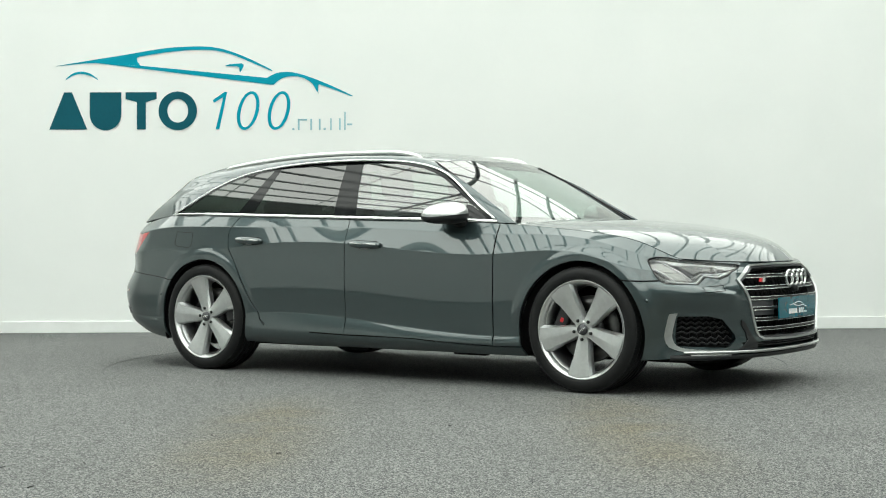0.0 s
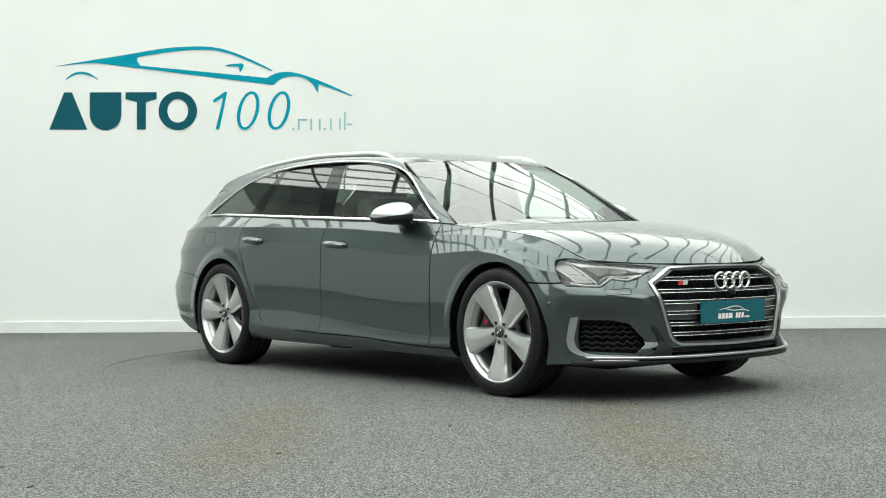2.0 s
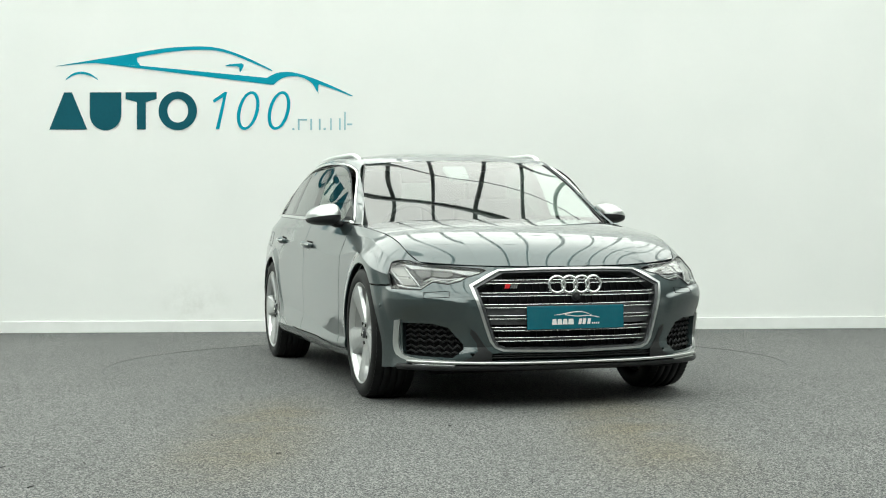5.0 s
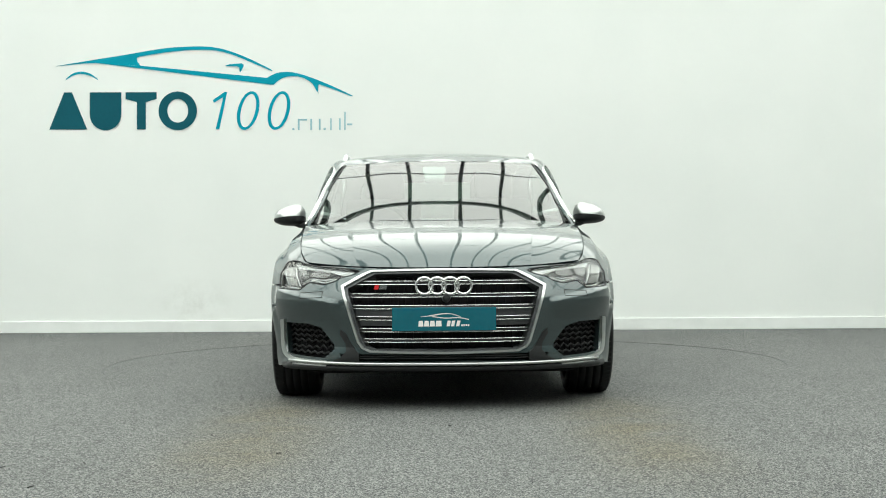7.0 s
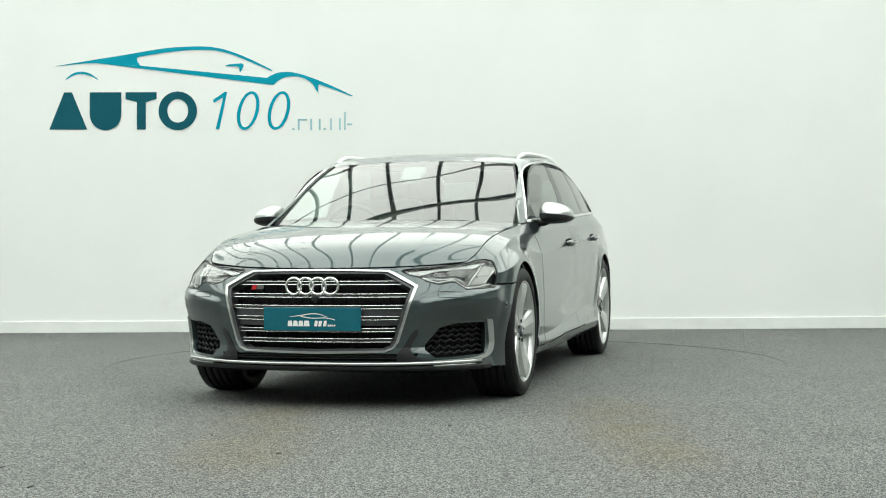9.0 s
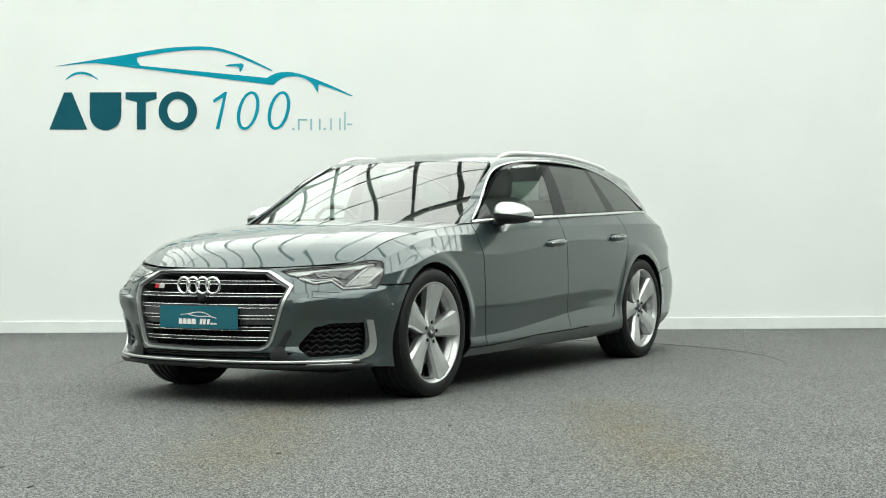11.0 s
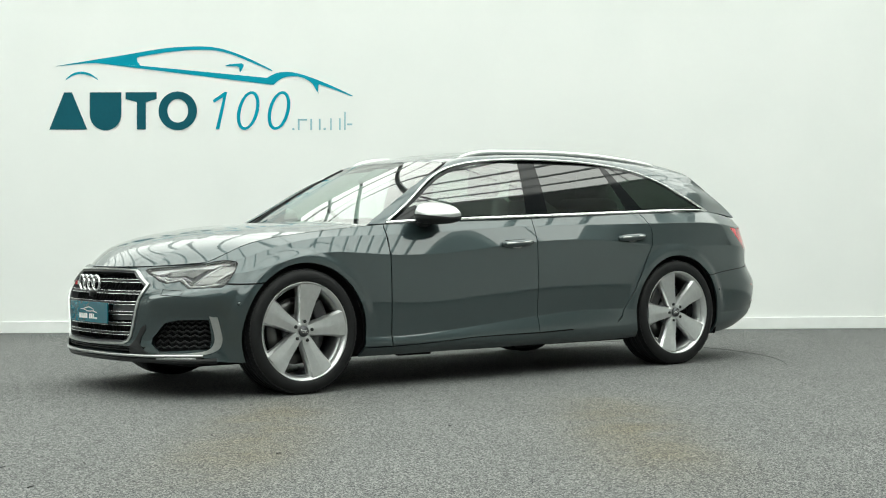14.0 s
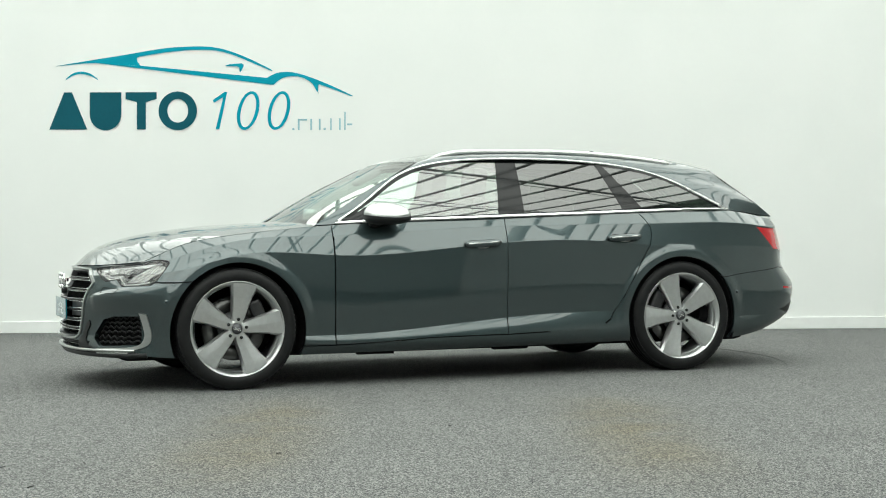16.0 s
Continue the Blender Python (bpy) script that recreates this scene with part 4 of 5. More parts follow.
# ---- nose: grille, lamps, intakes, plate ----
def nose():
    frame_out = LOW.find(dense([p for p in GRILLE_OUT], 0.02), "yz", 1.7)
    g_in = uv_front(GRILLE_IN)
    end = [(UMAX + 0.02, LOW.find([(0, .309)], "yz", 1.7)[0, 1]), (UMAX + 0.02, LOW.find([(0, .694)], "yz", 1.7)[0, 1])]
    inner = np.concatenate([g_in, end])
    # bright outer ring with a darker bevel inside it
    mid_pts = [((a[0] * 0.5 + b[0] * 0.5), (a[1] * 0.5 + b[1] * 0.5)) for a, b in zip(GRILLE_OUT, GRILLE_IN)]
    m_in = uv_front(mid_pts)
    end_m = [(UMAX + 0.02, LOW.find([(0, mid_pts[-1][1] if mid_pts[-1][1] < .5 else mid_pts[0][1])], "yz", 1.7)[0, 1]), (UMAX + 0.02, LOW.find([(0, mid_pts[0][1] if mid_pts[0][1] > .5 else mid_pts[-1][1])], "yz", 1.7)[0, 1])]
    middle = np.concatenate([m_in, end_m])
    grille = part("grille_frame", sheet(LOW, frame_out, [middle], both=True, step=0.02, lift=0.008, flange=0.02), SATIN, CAR, "satin aluminium grille surround")
    part("bevel", sheet(LOW, m_in, [inner], both=True, step=0.02, lift=-0.002, flange=0.05), LAMP_DARK, grille, "dark grey inner bevel")
    back = uv_front(GRILLE_OUT)
    part("grille_mesh", sheet(LOW, back, both=True, step=0.04, lift=-0.06, flange=0), UNDER, grille, "black grille mesh")

    def half_width(z):
        P = np.array(GRILLE_IN)
        k = np.argsort(P[1:-1, 1])
        return float(np.interp(z, P[1:-1, 1][k], P[1:-1, 0][k]))
    for z in (.647, .584, .524, .467, .407, .355):
        bars = part("grille_bar", tube_bm([tuple(p) for p in on_low([(y, z) for y in np.linspace(-half_width(z) - .005, half_width(z) + .005, 31)], -0.018)], 0.011, 8, flat=0.5), BLACK, grille)
        for dz in (.0085, -.0085):
            w = half_width(z + dz) + .004
            part("chrome_strip", tube_bm([tuple(p) for p in on_low([(y, z + dz) for y in np.linspace(-w, w, 31)], -0.007)], 0.0023, 6), CHROME, bars, "thin chrome strip")
    for y in np.arange(-.44, .45, .04):
        zs = [z for z in np.linspace(.32, .685, 12) if half_width(z) > abs(y)]
        if len(zs) > 3:
            part("mesh_bar", tube_bm([tuple(p) for p in on_low([(y, z) for z in zs], -0.050)], 0.005, 4), UNDER, grille)
    for s in (1, -1):
        panel = uv_front([(.25, .428), (.435, .428), (.452, .472), (.462, .52), (.25, .52)])
        part("grille_panel", sheet(LOW, panel, side=s, lift=-0.024, flange=0.004, step=0.04), LAMP_DARK, grille, "dark grey blanking panel")
    # four linked rings
    for i in range(4):
        cy = (i - 1.5) * 0.0655
        path = [(2.352 - 0.35 * (cy + .047 * math.cos(a)) ** 2, cy + .0415 * math.cos(a), .630 + .0415 * math.sin(a)) for a in np.linspace(0, 2 * math.pi, 33)[:-1]]
        part("badge_ring", tube_bm(path, 0.0072, 8, closed=True, up=(1, 0, 0)), CHROME, grille, "chrome ring of the nose badge")
    part("nose_camera", lathe_x((2.335, 0.012, .567), 0.022, 0.03), BLACK, CAR)
    # model badge: a red block and a bright block
    x = on_low([(-.335, .622)], 0.0)[0][0]
    bd = part("model_badge", flat_bm([(-.355, .612), (-.333, .612), (-.326, .634), (-.348, .634)], 0.012, "yz", x - .002), RED, grille, "small red badge block", smooth=False)
    part("badge_block", flat_bm([(-.328, .612), (-.292, .612), (-.285, .634), (-.321, .634)], 0.012, "yz", x - .004), CHROME, bd, "small bright badge block", smooth=False)
    # plate
    plate = part("dealer_plate", box_bm((2.347, -.262, .404), (2.356, .262, .523), 0.003), TEAL_PLATE, CAR, "teal dealer plate with pale emblem", smooth=False)

    def ink(name, poly, mat=WHITE_PRINT):
        part(name, flat_bm(poly, 0.0012, "yz", 2.3562), mat, plate, smooth=False)
    # plain shapes on the plate: car's right is the viewer's left
    for a, b in ((-.130, -.104), (-.101, -.075), (-.072, -.046), (-.043, -.012)):
        ink("print_block", [(a, .427), (b, .427), (b - .003, .455), (a + .003, .455)])
    for a in (.012, .034, .060):
        ink("print_bar", [(a, .427), (a + .016, .427), (a + .022, .455), (a + .006, .455)])
    for a in (.086, .097, .108, .119):
        ink("print_bar", [(a, .427), (a + .007, .427), (a + .007, .436), (a, .436)])
    sweep = smooth_line([(-.118, .476), (-.06, .484), (-.01, .492), (.04, .490), (.085, .474)], 16)
    low = smooth_line([(.083, .4725), (.04, .4865), (-.01, .4875), (-.05, .481), (-.118, .4745)], 16)
    ink("print_sweep", [tuple(p) for p in sweep] + [tuple(p) for p in low])
    sweep = smooth_line([(-.06, .479), (.02, .470), (.07, .472), (.125, .462)], 14)
    ink("print_sweep", [tuple(p) for p in sweep] + [tuple(p - [0, .004]) for p in sweep[::-1]])
    # lower intake and splitter
    part("lower_intake", sheet(LOW, uv_front([(0, .300), (.50, .30), (.53, .24), (0, .24)]), both=True, lift=-0.035, flange=0, step=0.05), UNDER, CAR)
    for z in (.262, .275):
        part("intake_slat", tube_bm([tuple(p) for p in on_low([(y, z) for y in np.linspace(-.47, .47, 25)], -0.012)], 0.004, 4), BLACK, CAR)
    y = np.linspace(-.80, .80, 49)
    path = on_low([(v, .238 + .0 * v) for v in y], 0.006)
    part("splitter", tube_bm([tuple(p) for p in path], 0.011, 8, flat=0.8), SATIN, CAR, "satin aluminium front splitter blade")
    path = on_low([(v, .212) for v in np.linspace(-.84, .84, 49)], -0.004)
    part("chin", tube_bm([tuple(p) for p in path], 0.017, 6), BLACK, CAR, "black lower lip")
    for s in (1, -1):
        # headlight: housing, light guides, lens
        lamp = part("headlight", sheet(LOW, HEAD_UV, side=s, lift=-0.035, flange=0, step=0.03), LAMP_HOUSING, CAR, "headlight with milky light guides")
        part("lens", sheet(LOW, shrink(HEAD_UV, 0.002), side=s, flange=0.006, step=0.025, lift=-0.001), LENS, lamp)

        rimline = LOW.at(HEAD_UV[:, 0], HEAD_UV[:, 1]) * [1, s, 1]
        part("lamp_seal", tube_bm([tuple(p) for p in rimline], 0.003, 6, closed=True), BLACK, lamp)

        def guide(pts, r, mat, depth=-0.018, flat=1.0, name="light_guide"):
            q = on_low(pts, depth) * [1, s, 1]
            part(name, tube_bm([tuple(p) for p in q], r, 6, flat=flat), mat, lamp)
        guide([(.55, .668), (.615, .650), (.685, .663), (.745, .620), (.80, .622), (.845, .634)], 0.0045, LAMP_LIGHT)
        guide([(.575, .676), (.62, .664), (.69, .677), (.735, .650)], 0.0035, LAMP_LIGHT)
        ribs = uv_front([(.768, .634), (.832, .637), (.850, .722), (.800, .732)])
        part("ribbed_panel", sheet(LOW, ribs, side=s, lift=-0.016, flange=0.004, step=0.02), LAMP_RIB, lamp, "grey ribbed indicator panel")
        for yb in (.768, .834):
            guide([(yb - .012, .634), (yb + .006, .685), (yb + .022, .732)], 0.0045, LAMP_LIGHT)
        # top bar and pale sheet: the lens's bright upper reflection, put in as colour
        guide([(.46, .699), (.56, .709), (.66, .721), (.74, .737), (.80, .747)], 0.006, LAMP_LIGHT, -0.022, 0.8)
        bright = uv_front([(.455, .701), (.56, .713), (.70, .729), (.785, .742), (.765, .722), (.69, .718), (.59, .707), (.51, .690)])
        part("painted_lens_glare", sheet(LOW, bright, side=s, lift=-0.016, flange=0.004, step=0.015), LAMP_LIGHT, lamp, "pale sheet painting a reflection behind the lens")
        guide([(.48, .690), (.53, .682), (.58, .678)], 0.010, SATIN, -0.028, 0.7, "reflector")
        dark = uv_front([(.585, .688), (.625, .672), (.69, .684), (.735, .664), (.756, .712), (.70, .714), (.59, .702)])
        part("projector_mask", sheet(LOW, dark, side=s, lift=-0.008, flange=0.004, step=0.02), GLOSS_BLACK, lamp)
        # corner intake with slats and blade
        fog = part("corner_intake", sheet(LOW, FOG_UV, side=s, lift=-0.05, flange=0, step=0.04), UNDER, CAR, "black corner intake")
        for i, z in enumerate(np.linspace(.292, .420, 6)):
            a = float(np.interp(z, [.262, .305, .33, .428, .452], [.612, .562, .562, .622, .70]))
            q = on_low([(v, z + (.006 if k % 2 else -.006)) for k, v in enumerate(np.linspace(a + .01, .815, 13))], -0.026) * [1, s, 1]
            part("slat", tube_bm([tuple(p) for p in q], 0.0055, 4), BLACK, fog)
        for v in np.linspace(.61, .80, 7):
            q = on_low([(v, .285), (v, .36), (v, .435)], -0.034) * [1, s, 1]
            part("slat_post", tube_bm([tuple(p) for p in q], 0.004, 4), UNDER, fog)
        edge = LOW.find(smooth_line([(.828, .455), (.828, .40), (.826, .31), (.812, .272), (.78, .258), (.70, .252), (.60, .249)], 24), "yz", 1.7)
        k = np.linspace(0, 1, 24)
        outer = edge + np.stack([-0.040 * np.clip((0.62 - k) / 0.2, 0, 1), -0.020 * np.clip((k - 0.35) / 0.2, 0, 1)], 1)
        part("intake_blade", sheet(LOW, np.concatenate([edge, outer[::-1]]), side=s, lift=0.010, flange=0.02, step=0.02), SATIN, CAR, "satin aluminium intake blade")
        q = on_low([(v, .224) for v in np.linspace(.60, .78, 9)], 0.006) * [1, s, 1]
        part("lower_blade", tube_bm([tuple(p) for p in q], 0.005, 6), SATIN, CAR)
        slot = uv_front([(.525, .408), (.500, .390), (.470, .337), (.448, .306), (.43, .290), (.43, .248), (.568, .248), (.525, .266), (.495, .298), (.498, .337), (.528, .383)])
        part("bumper_slot", sheet(LOW, slot, side=s, lift=0.006, flange=0.008, step=0.015), BLACK, CAR, "black air channel beside the grille")
        # washer cover seam
        c = [(.62, .60), (.74, .592), (.745, .565), (.625, .570)]
        q = on_low([p for p in dense(c, 0.02)], 0.0005) * [1, s, 1]
        part("washer_cover_seam", tube_bm([tuple(p) for p in q], 0.0014, 4, closed=True), UNDER, CAR)


def lathe_x(centre, r, depth):
    """A short stud that points forwards."""
    bm = bmesh.new()
    bmesh.ops.create_cone(bm, cap_ends=True, segments=20, radius1=r, radius2=r * 0.7, depth=depth)
    for v in bm.verts:
        v.co = Vector((v.co.z + centre[0], v.co.x + centre[1], v.co.y + centre[2]))
    return bm


nose()


# ---- flanks: handles, mirrors, small fittings ----
def flank_y(x, z):
    uv = LOW.find([(x, z)], "xz", -2.3, 2.05)
    return float(LOW.at(uv[:, 0], uv[:, 1])[0, 1])


def handles():
    for nm, x0, z0, dz in (("front_door", -.19, .838, -.012), ("rear_door", -1.168, .868, -.012)):
        for s, door in zip((1, -1), PANELS[nm]):
            n = 14
            path, rad = [], []
            for i in range(n):
                k = i / (n - 1)
                x = x0 + 0.235 * k
                path.append((x, s * (flank_y(x, z0) + 0.030 - 0.022 * (2 * k - 1) ** 4), z0 + dz * k))
                rad.append(0.023 - 0.009 * abs(2 * k - 1) ** 3)
            h = part("door_handle", tube_bm(path, rad, 10, flat=0.8, up=(0, 1, 0)), PAINT, door, "grey door handle with chrome strip and painted sheen")
            # chrome edge, widened so its satin colour also gives the grip's glint
            part("strip", tube_bm([(p[0], p[1] + s * .013, p[2] + .004) for p in path[1:-1]], 0.006, 6), SATIN, h)
            # black tube draws the shade in the gap above the grip
            part("slot", tube_bm([(p[0], s * flank_y(p[0], p[2] + .018), p[2] + .018) for p in path[2:-2]], 0.006, 6), UNDER, h)
            # satin in place of body paint: the cup's sheen is in its colour
            cup = bmesh.new()
            bmesh.ops.create_uvsphere(cup, u_segments=20, v_segments=10, radius=1)
            cx = x0 + 0.115
            cy = flank_y(cx, z0 - .02)
            for v in cup.verts:
                v.co = Vector((cx + v.co.x * .046, s * (cy - .002) + v.co.y * .012, z0 - .024 + v.co.z * .013))
            part("handle_cup", cup, SATIN, door)


handles()


def mirrors():
    for s in (1, -1):
        n, m = 28, 18
        cx, cy, cz = .545, .932, .993
        bm_lo, bm_hi = bmesh.new(), bmesh.new()

        def pt(a, b):
            # b: from the inboard end to the tip, a: round the section in the x-z plane
            t = -math.cos(math.pi * b)
            w = max(0.0003, 1 - abs(t) ** 2.6) ** 0.42
            ca, sa = math.cos(a), math.sin(a)
            ex = abs(ca) ** 0.75 * (1 if ca > 0 else -1)
            ez = abs(sa) ** 0.8 * (1 if sa > 0 else -1)
            tall = .080 - .020 * t
            x = cx - .02 * t + ex * (.142 if ca > 0 else .125) * w
            z = cz + (.004 - .006 * t) + ez * tall * w * (1 if sa > 0 else .58)
            return Vector((x, s * (cy + .100 * t), z))
        for bm, a0, a1 in ((bm_hi, 0.10, math.pi - 0.10), (bm_lo, math.pi - 0.10, 2 * math.pi + 0.10)):
            g = [[bm.verts.new(pt(a0 + (a1 - a0) * i / n, j / m)) for j in range(m + 1)] for i in range(n + 1)]
            for i in range(n):
                for j in range(m):
                    bm.faces.new((g[i][j], g[i + 1][j], g[i + 1][j + 1], g[i][j + 1]))
        mir = part("door_mirror", bm_lo, BLACK, CAR, "door mirror with satin aluminium cap")
        part("cap", bm_hi, SATIN, mir, "satin aluminium mirror cap")
        foot = [(.60, s * .80, .955), (.60, s * .865, .955), (.585, s * .93, .98)]
        part("arm", tube_bm(foot, [.045, .038, .03], 10, flat=0.5, up=(0, 0, 1)), BLACK, mir)
        sail = [(.78, .972), (.60, 1.085), (.60, .975)]
        q = TOP.find(dense(sail, 0.03), "xz", -2.4, 1.0)
        part("mirror_sail", sheet(TOP, q, side=s, lift=0.001, flange=0, step=0.03), GLOSS_BLACK, CAR)


mirrors()


def small_fittings():
    # fuel flap seam on the right flank
    c = [(-1.60, .915), (-1.76, .925), (-1.77, .845), (-1.74, .825), (-1.62, .815), (-1.60, .83)]
    uv = LOW.find(dense(c, 0.02), "xz", -2.3, 2.0)
    P = LOW.at(uv[:, 0], uv[:, 1]) * [1, -1, 1]
    part("fuel_flap_seam", tube_bm([tuple(p) for p in P], 0.0015, 4, closed=True), UNDER, CAR)
    for s in (1, -1):
        for x, z in ((1.87, .52), (-1.88, .50)):
            y = flank_y(x, z)
            bm = bmesh.new()
            bmesh.ops.create_cone(bm, cap_ends=True, segments=16, radius1=.011, radius2=.009, depth=.006)
            for v in bm.verts:
                v.co = Vector((x + v.co.x, s * (y + v.co.z), z + v.co.y))
            part("parking_sensor", bm, PAINT, CAR)
        # wiper arms
    for y0, y1 in ((.55, -.10), (-.15, -.62)):
        q = [(1.03 - .12 * abs(k) ** 2, k, .950) for k in np.linspace(y0, y1, 8)]
        part("wiper", tube_bm(q, 0.008, 6), BLACK, CAR)
    part("cowl", flat_bm([(1.12, -.74), (1.12, .74), (.93, .76), (.90, .76), (.98, 0), (.90, -.76), (.93, -.76)], 0.012, "xy", .925), BLACK, CAR, smooth=False)
    part("underbody", box_bm((-2.05, -.70, .17), (2.10, .70, .30), 0.05), UNDER, CAR, smooth=False)
    part("cabin_floor", box_bm((-2.1, -.80, .30), (1.0, .80, .42), 0.03), UNDER, CAR, smooth=False)
    part("bulkhead", box_bm((1.0, -.74, .3), (1.06, .74, .90)), UNDER, CAR, smooth=False)
    part("radiator", box_bm((2.0, -.55, .25), (2.08, .55, .70), 0.01), UNDER, CAR, smooth=False)
    for x in (WB, -WB):
        for s in (1, -1):
            prof = [(0.408, s * .868), (0.412, s * .62), (0.05, s * .60), (0.05, s * .59), (0.42, s * .60), (0.416, s * .868)]
            n = 40
            bm = bmesh.new()
            rings = [[bm.verts.new((x + r * math.cos(a), y, .335 + r * math.sin(a))) for a in np.linspace(radians(-20), radians(200), n)] for r, y in prof]
            for A, B in zip(rings, rings[1:]):
                for k in range(n - 1):
                    bm.faces.new((A[k], A[k + 1], B[k + 1], B[k]))
            part("wheel_arch_liner", bm, UNDER, CAR)
    for x in (.55, -.35):
        for s in (1, -1):
            part("jacking_block", box_bm((x - .12, s * .66 - .02, .160), (x + .12, s * .66 + .02, .19), 0.006), UNDER, CAR, smooth=False)


small_fittings()


# ---- interior seen through the glass ----
def interior():
    dash = part("dashboard", box_bm((.62, -.70, .72), (1.0, .70, .955), 0.05, seg=4), DASH, CAR)
    # steering wheel on the car's right
    rim = [(.50 + .06 * math.sin(a), -.37 + .185 * math.cos(a), .90 + .175 * math.sin(a)) for a in np.linspace(0, 2 * math.pi, 33)[:-1]]
    st = part("steering_wheel", tube_bm(rim, 0.015, 8, closed=True, up=(1, 0, 0)), SEAT, CAR)
    part("boss", box_bm((.49, -.45, .85), (.53, -.29, .95), 0.02), SEAT, st)
    for x, back in ((.02, 0), (-.92, 1)):
        for y in (.37, -.37):
            seat = part("seat", box_bm((x - .05, y - .25, .42), (x + .48, y + .25, .62), 0.06, seg=3), SEAT, CAR, "black leather seat")
            bk = box_bm((-.07, -.25, 0), (.07, .25, .58), 0.055, seg=4)
            bmesh.ops.transform(bk, matrix=pose(x - .08, y, .56, 0, -14, 0), verts=bk.verts)
            part("seat_back", bk, SEAT, seat)
            hd = box_bm((-.05, -.13, 0), (.05, .13, .19), 0.045, seg=4)
            bmesh.ops.transform(hd, matrix=pose(x - .235, y, 1.13, 0, -8, 0), verts=hd.verts)
            part("headrest", hd, SEAT, seat)
    # sensor housing behind the windscreen's upper edge
    hs = box_bm((-.09, -.075, -.02), (.09, .075, .02), 0.018, seg=3)
    for v in hs.verts:
        v.co.y *= 1 - 2.4 * max(0, v.co.x)
    bmesh.ops.transform(hs, matrix=pose(.375, -.03, 1.268, 0, 28, 0), verts=hs.verts)
    part("sensor_housing", hs, LINING, CAR, "grey sensor housing behind windscreen")
    part("headlining", sheet(TOP, dense([(0.03, TOP.kv[5]), (TOP.ku[-1] - .03, TOP.kv[5]), (TOP.ku[-1] - .03, TOP.kv[-1]), (0.03, TOP.kv[-1])], 0.05), both=True, lift=-0.03, flange=0, step=0.08), LINING, CAR)


interior()


# ---- wheels ----
def spoke_bm():
    """One broad blade, fanning out to the rim, with a slight fold and a bevelled edge."""
    bm = bmesh.new()
    st = [(.030, .026, .026, -.030), (.075, .041, .041, -.030), (.13, .050, .050, -.025), (.18, .060, .060, -.019), (.225, .071, .071, -.013), (.256, .078, .078, -.010), (.267, .081, .081, -.009)]
    rows = []
    for r, wl, wr, y in st:
        row = []
        for k, d in ((-1.0, -.050), (-1.0, -.018), (-.84, .0), (-.25, .003), (.0, .0035), (.84, -.001), (1.0, -.018), (1.0, -.050)):
            w = (wr if k > 0 else wl) * k
            rr = math.sqrt(max(r * r - w * w * (0.9 if r > .2 else 0.2), 1e-4))
            row.append(bm.verts.new((w, y + d, rr)))
        rows.append(row)
    for A, B in zip(rows, rows[1:]):
        for i in range(len(A) - 1):
            bm.faces.new((A[i], A[i + 1], B[i + 1], B[i]))
    bm.faces.new(rows[0][::-1])
    bm.faces.new(rows[-1])
    return bm


def stud(r, y0, y1, cx=0.0, cz=0.0, n=12, cone=1.0):
    bm = bmesh.new()
    bmesh.ops.create_cone(bm, cap_ends=True, segments=n, radius1=r, radius2=r * cone, depth=abs(y1 - y0))
    for v in bm.verts:
        v.co = Vector((cx + v.co.x, (y0 + y1) / 2 + v.co.z * (1 if y1 > y0 else -1), cz - v.co.y))
    return bm


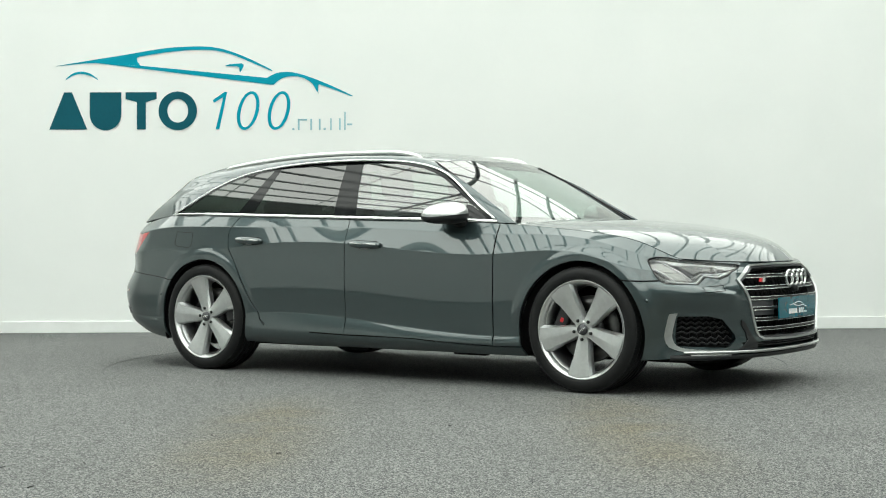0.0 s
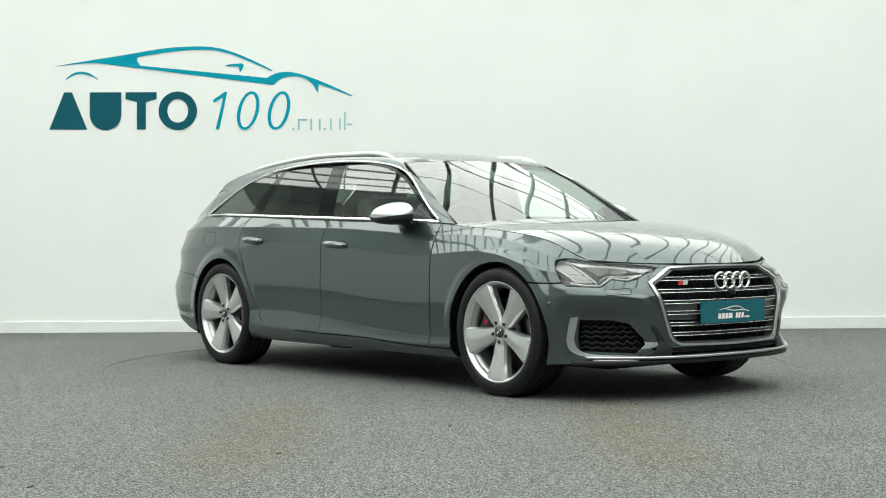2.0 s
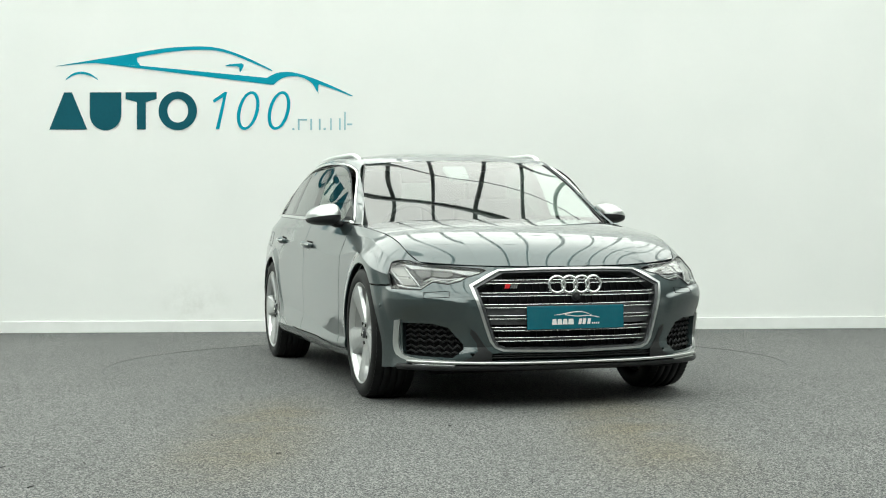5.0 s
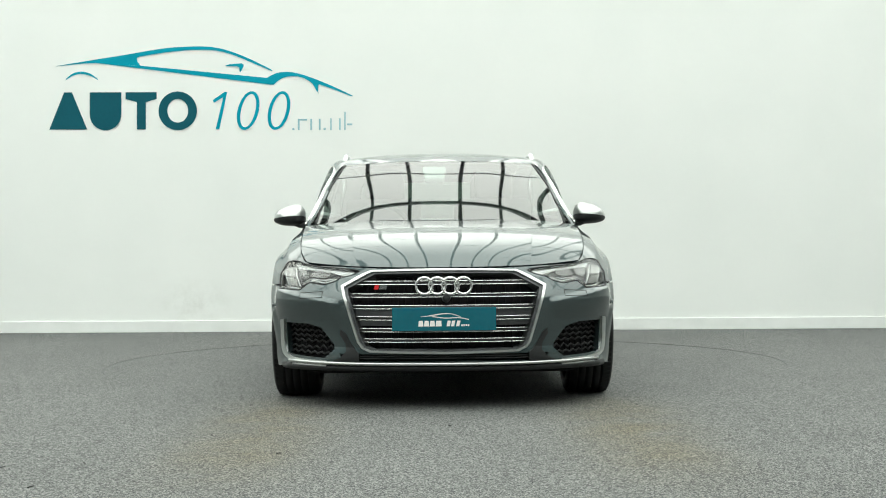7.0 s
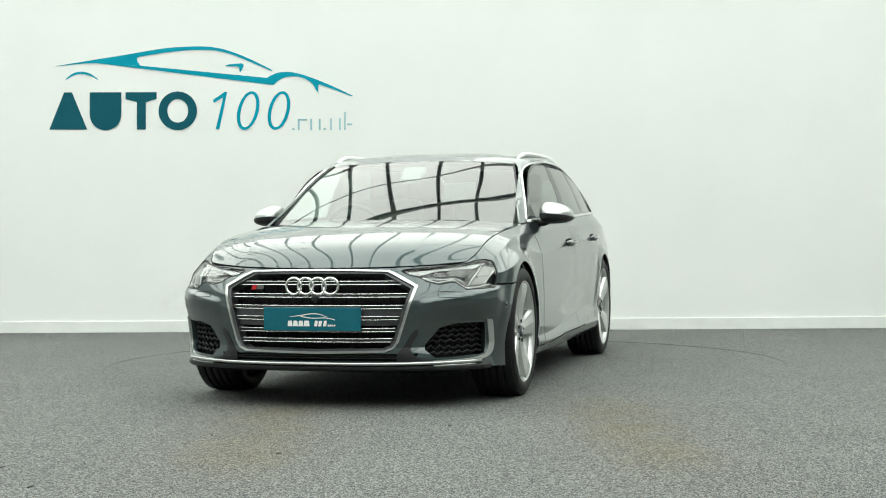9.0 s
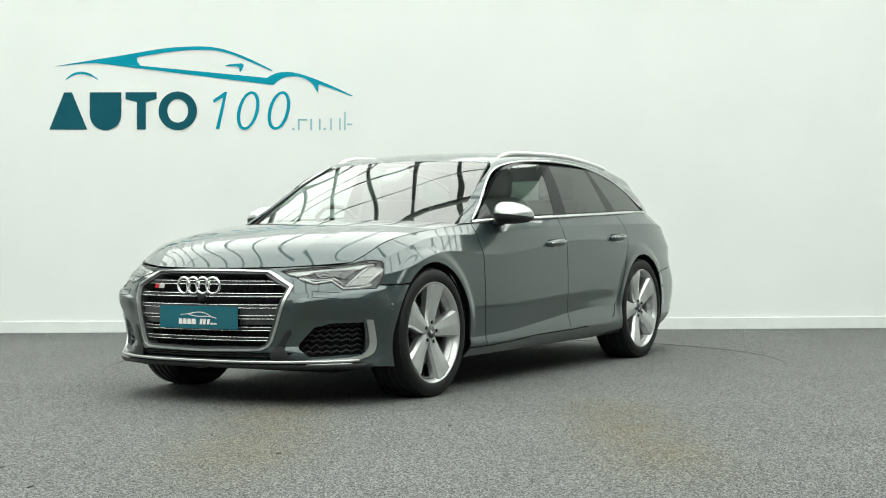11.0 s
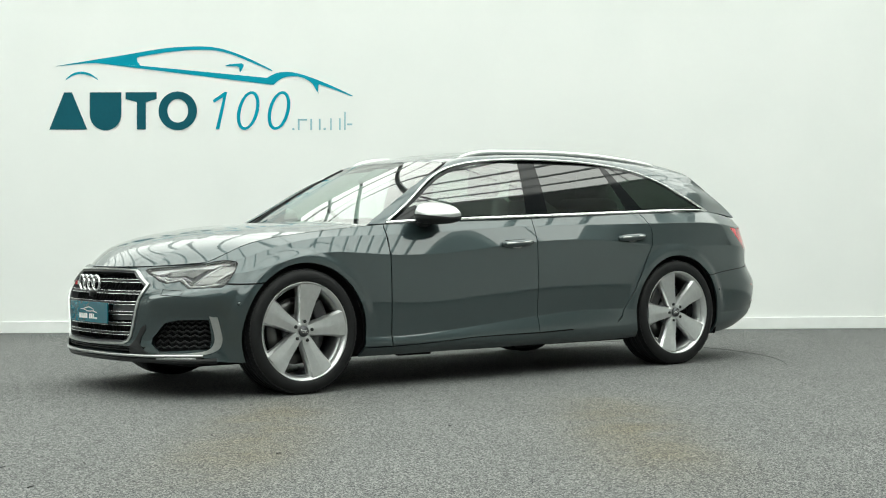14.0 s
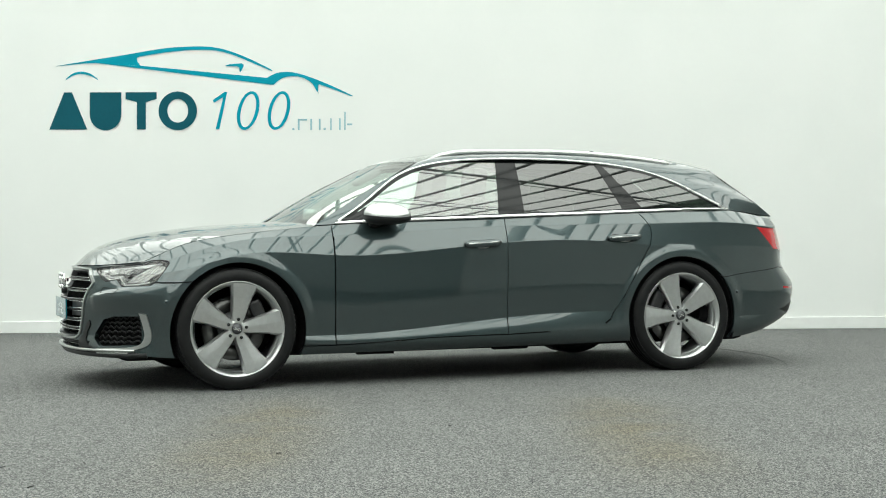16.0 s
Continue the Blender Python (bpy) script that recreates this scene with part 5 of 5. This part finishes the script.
def build_wheel():
    """A left wheel; its outer face looks along +y, its first spoke up."""
    prof = [(.268, -.020), (.276, -.004), (.290, .003), (.312, .004), (.330, -.001), (.342, -.010), (.349, -.022), (.3525, -.036)]
    for g in (-.062, -.102, -.142, -.182):
        prof += [(.3535, g + .014), (.3535, g + .005), (.346, g + .004), (.346, g - .004), (.3535, g - .005)]
    prof += [(.353, -.205), (.349, -.222), (.336, -.238), (.31, -.246), (.285, -.244), (.268, -.232)]
    wheel = tagged(new("wheel"))
    tyre = part("tyre", lathe_bm(prof, 96), RUBBER, wheel, "black low-profile tyre")
    # shoulder blocks of the tread
    bm = bmesh.new()
    for i in range(72):
        a = i * 2 * math.pi / 72
        for y0, y1 in ((-.052, -.012), (-.228, -.190)):
            q = []
            for da in (-.030, .030):
                for y in (y0, y1):
                    sh = .006 if (y > -.02 or y < -.22) else 0
                    for r in (.345 - sh, .3548 - sh):
                        q.append(bm.verts.new((r * math.cos(a + da), y, r * math.sin(a + da))))
            for f in ((1, 5, 7, 3), (0, 1, 3, 2), (4, 6, 7, 5), (0, 4, 5, 1), (2, 3, 7, 6)):
                bm.faces.new([q[k] for k in f])
    tagged(part("tread", bm, RUBBER, tyre, smooth=False), kind="stuff")
    rim = part("rim", lathe_bm([(.262, -.016), (.272, -.006), (.277, -.002), (.2785, -.008), (.270, -.022), (.262, -.05), (.258, -.22), (.250, -.22), (.250, -.06), (.256, -.03)], 96), ALLOY, wheel, "silver five-spoke alloy rim")
    part("barrel", lathe_bm([(.2495, -.03), (.2485, -.10), (.2480, -.215), (.2475, -.215), (.2480, -.10), (.2490, -.03)], 64), ALLOY_DARK, rim)
    for i in range(5):
        bm = spoke_bm()
        bmesh.ops.rotate(bm, cent=(0, 0, 0), matrix=Matrix.Rotation(radians(72 * i), 3, "Y"), verts=bm.verts)
        part("spoke", bm, ALLOY, rim, smooth=False)
    part("hub", lathe_bm([(.030, -.026), (.046, -.030), (.056, -.040), (.060, -.062), (.030, -.062)], 40), ALLOY, rim)
    part("centre_cap", stud(.032, -.03, -.017, n=28, cone=.93), LAMP_DARK, rim, "dark centre cap")
    for i in range(4):
        ring = [((i - 1.5) * .0095 + .0065 * math.cos(a), -.0165, .0065 * math.sin(a)) for a in np.linspace(0, 2 * math.pi, 17)[:-1]]
        part("cap_ring", tube_bm(ring, .0011, 4, closed=True, up=(0, 1, 0)), CHROME, rim)
    for i in range(5):
        a = radians(90 + 72 * i)
        part("wheel_bolt", stud(.0105, -.05, -.0215, .056 * math.cos(a), .056 * math.sin(a), 6), BLACK, rim)
    part("brake_disc", lathe_bm([(.10, -.105), (.188, -.105), (.188, -.135), (.10, -.135)], 56), DISC, wheel, "steel brake disc")
    part("disc_bell", lathe_bm([(.01, -.07), (.098, -.075), (.102, -.13), (.01, -.13)], 40), CALIPER, wheel)
    tagged(part("axle_carrier", lathe_bm([(.01, -.14), (.10, -.14), (.16, -.2), (.16, -.22), (.01, -.22)], 24), UNDER, wheel))
    return wheel


def wheels():
    proto = build_wheel()
    # degrees by which the first spoke leans towards the nose, per wheel
    places = [(WB, 1, -10.0, .921), (-WB, 1, 19.0, .905), (WB, -1, -32.0, .921), (-WB, -1, -14.0, .905)]
    for i, (x, s, lean, y) in enumerate(places):
        m = pose(x, s * y, .3535, 0, 0, 0 if s > 0 else 180)
        # leaning to the nose is a turn about the axle
        spin = lean if s > 0 else -lean
        m = m @ pose(0, 0, 0, 0, spin, 0)
        w = proto if i == 0 else copy_thing(proto, m)
        w.matrix_basis = m
        w.parent = CAR
        front = x > 0
        w.name = "front_wheel" if front else "rear_wheel"
        # caliper stays upright behind the spokes: to the rear of the front axle, ahead of the rear one
        d = -1 if front else 1
        bm = box_bm((-.04, -.075 if s > 0 else -.02, -.10), (.04, .02 if s > 0 else .075, .10), 0.02, seg=3)
        c = part("brake_caliper", bm, CALIPER, CAR, "dark brake caliper with red badge")
        ang = radians(25)
        c.matrix_basis = pose(x + d * .165 * math.cos(ang), s * (y - .085), .3535 + .165 * math.sin(ang), 0, -25 * d, 0)
        if front:
            part("caliper_badge", box_bm((-.006, -.002, -.035), (.014, .002, -.010), 0.001), RED, c, smooth=False).matrix_basis = pose(0, s * .0215, 0)


wheels()


def motions():
    """The turntable carries the car round at a steady pace."""
    off = Vector((0.147, -0.034, 0))
    rows = []
    for i in range(0, 33):
        t = i * 0.5
        a = -35.62 - 7.48927 * t - 0.033225 * t * t + 0.00115 * t ** 3
        rows.append((t, pose(0, 0, 0, 0, 0, a) @ Matrix.Translation(off)))
    walk(CAR, rows)


motions()
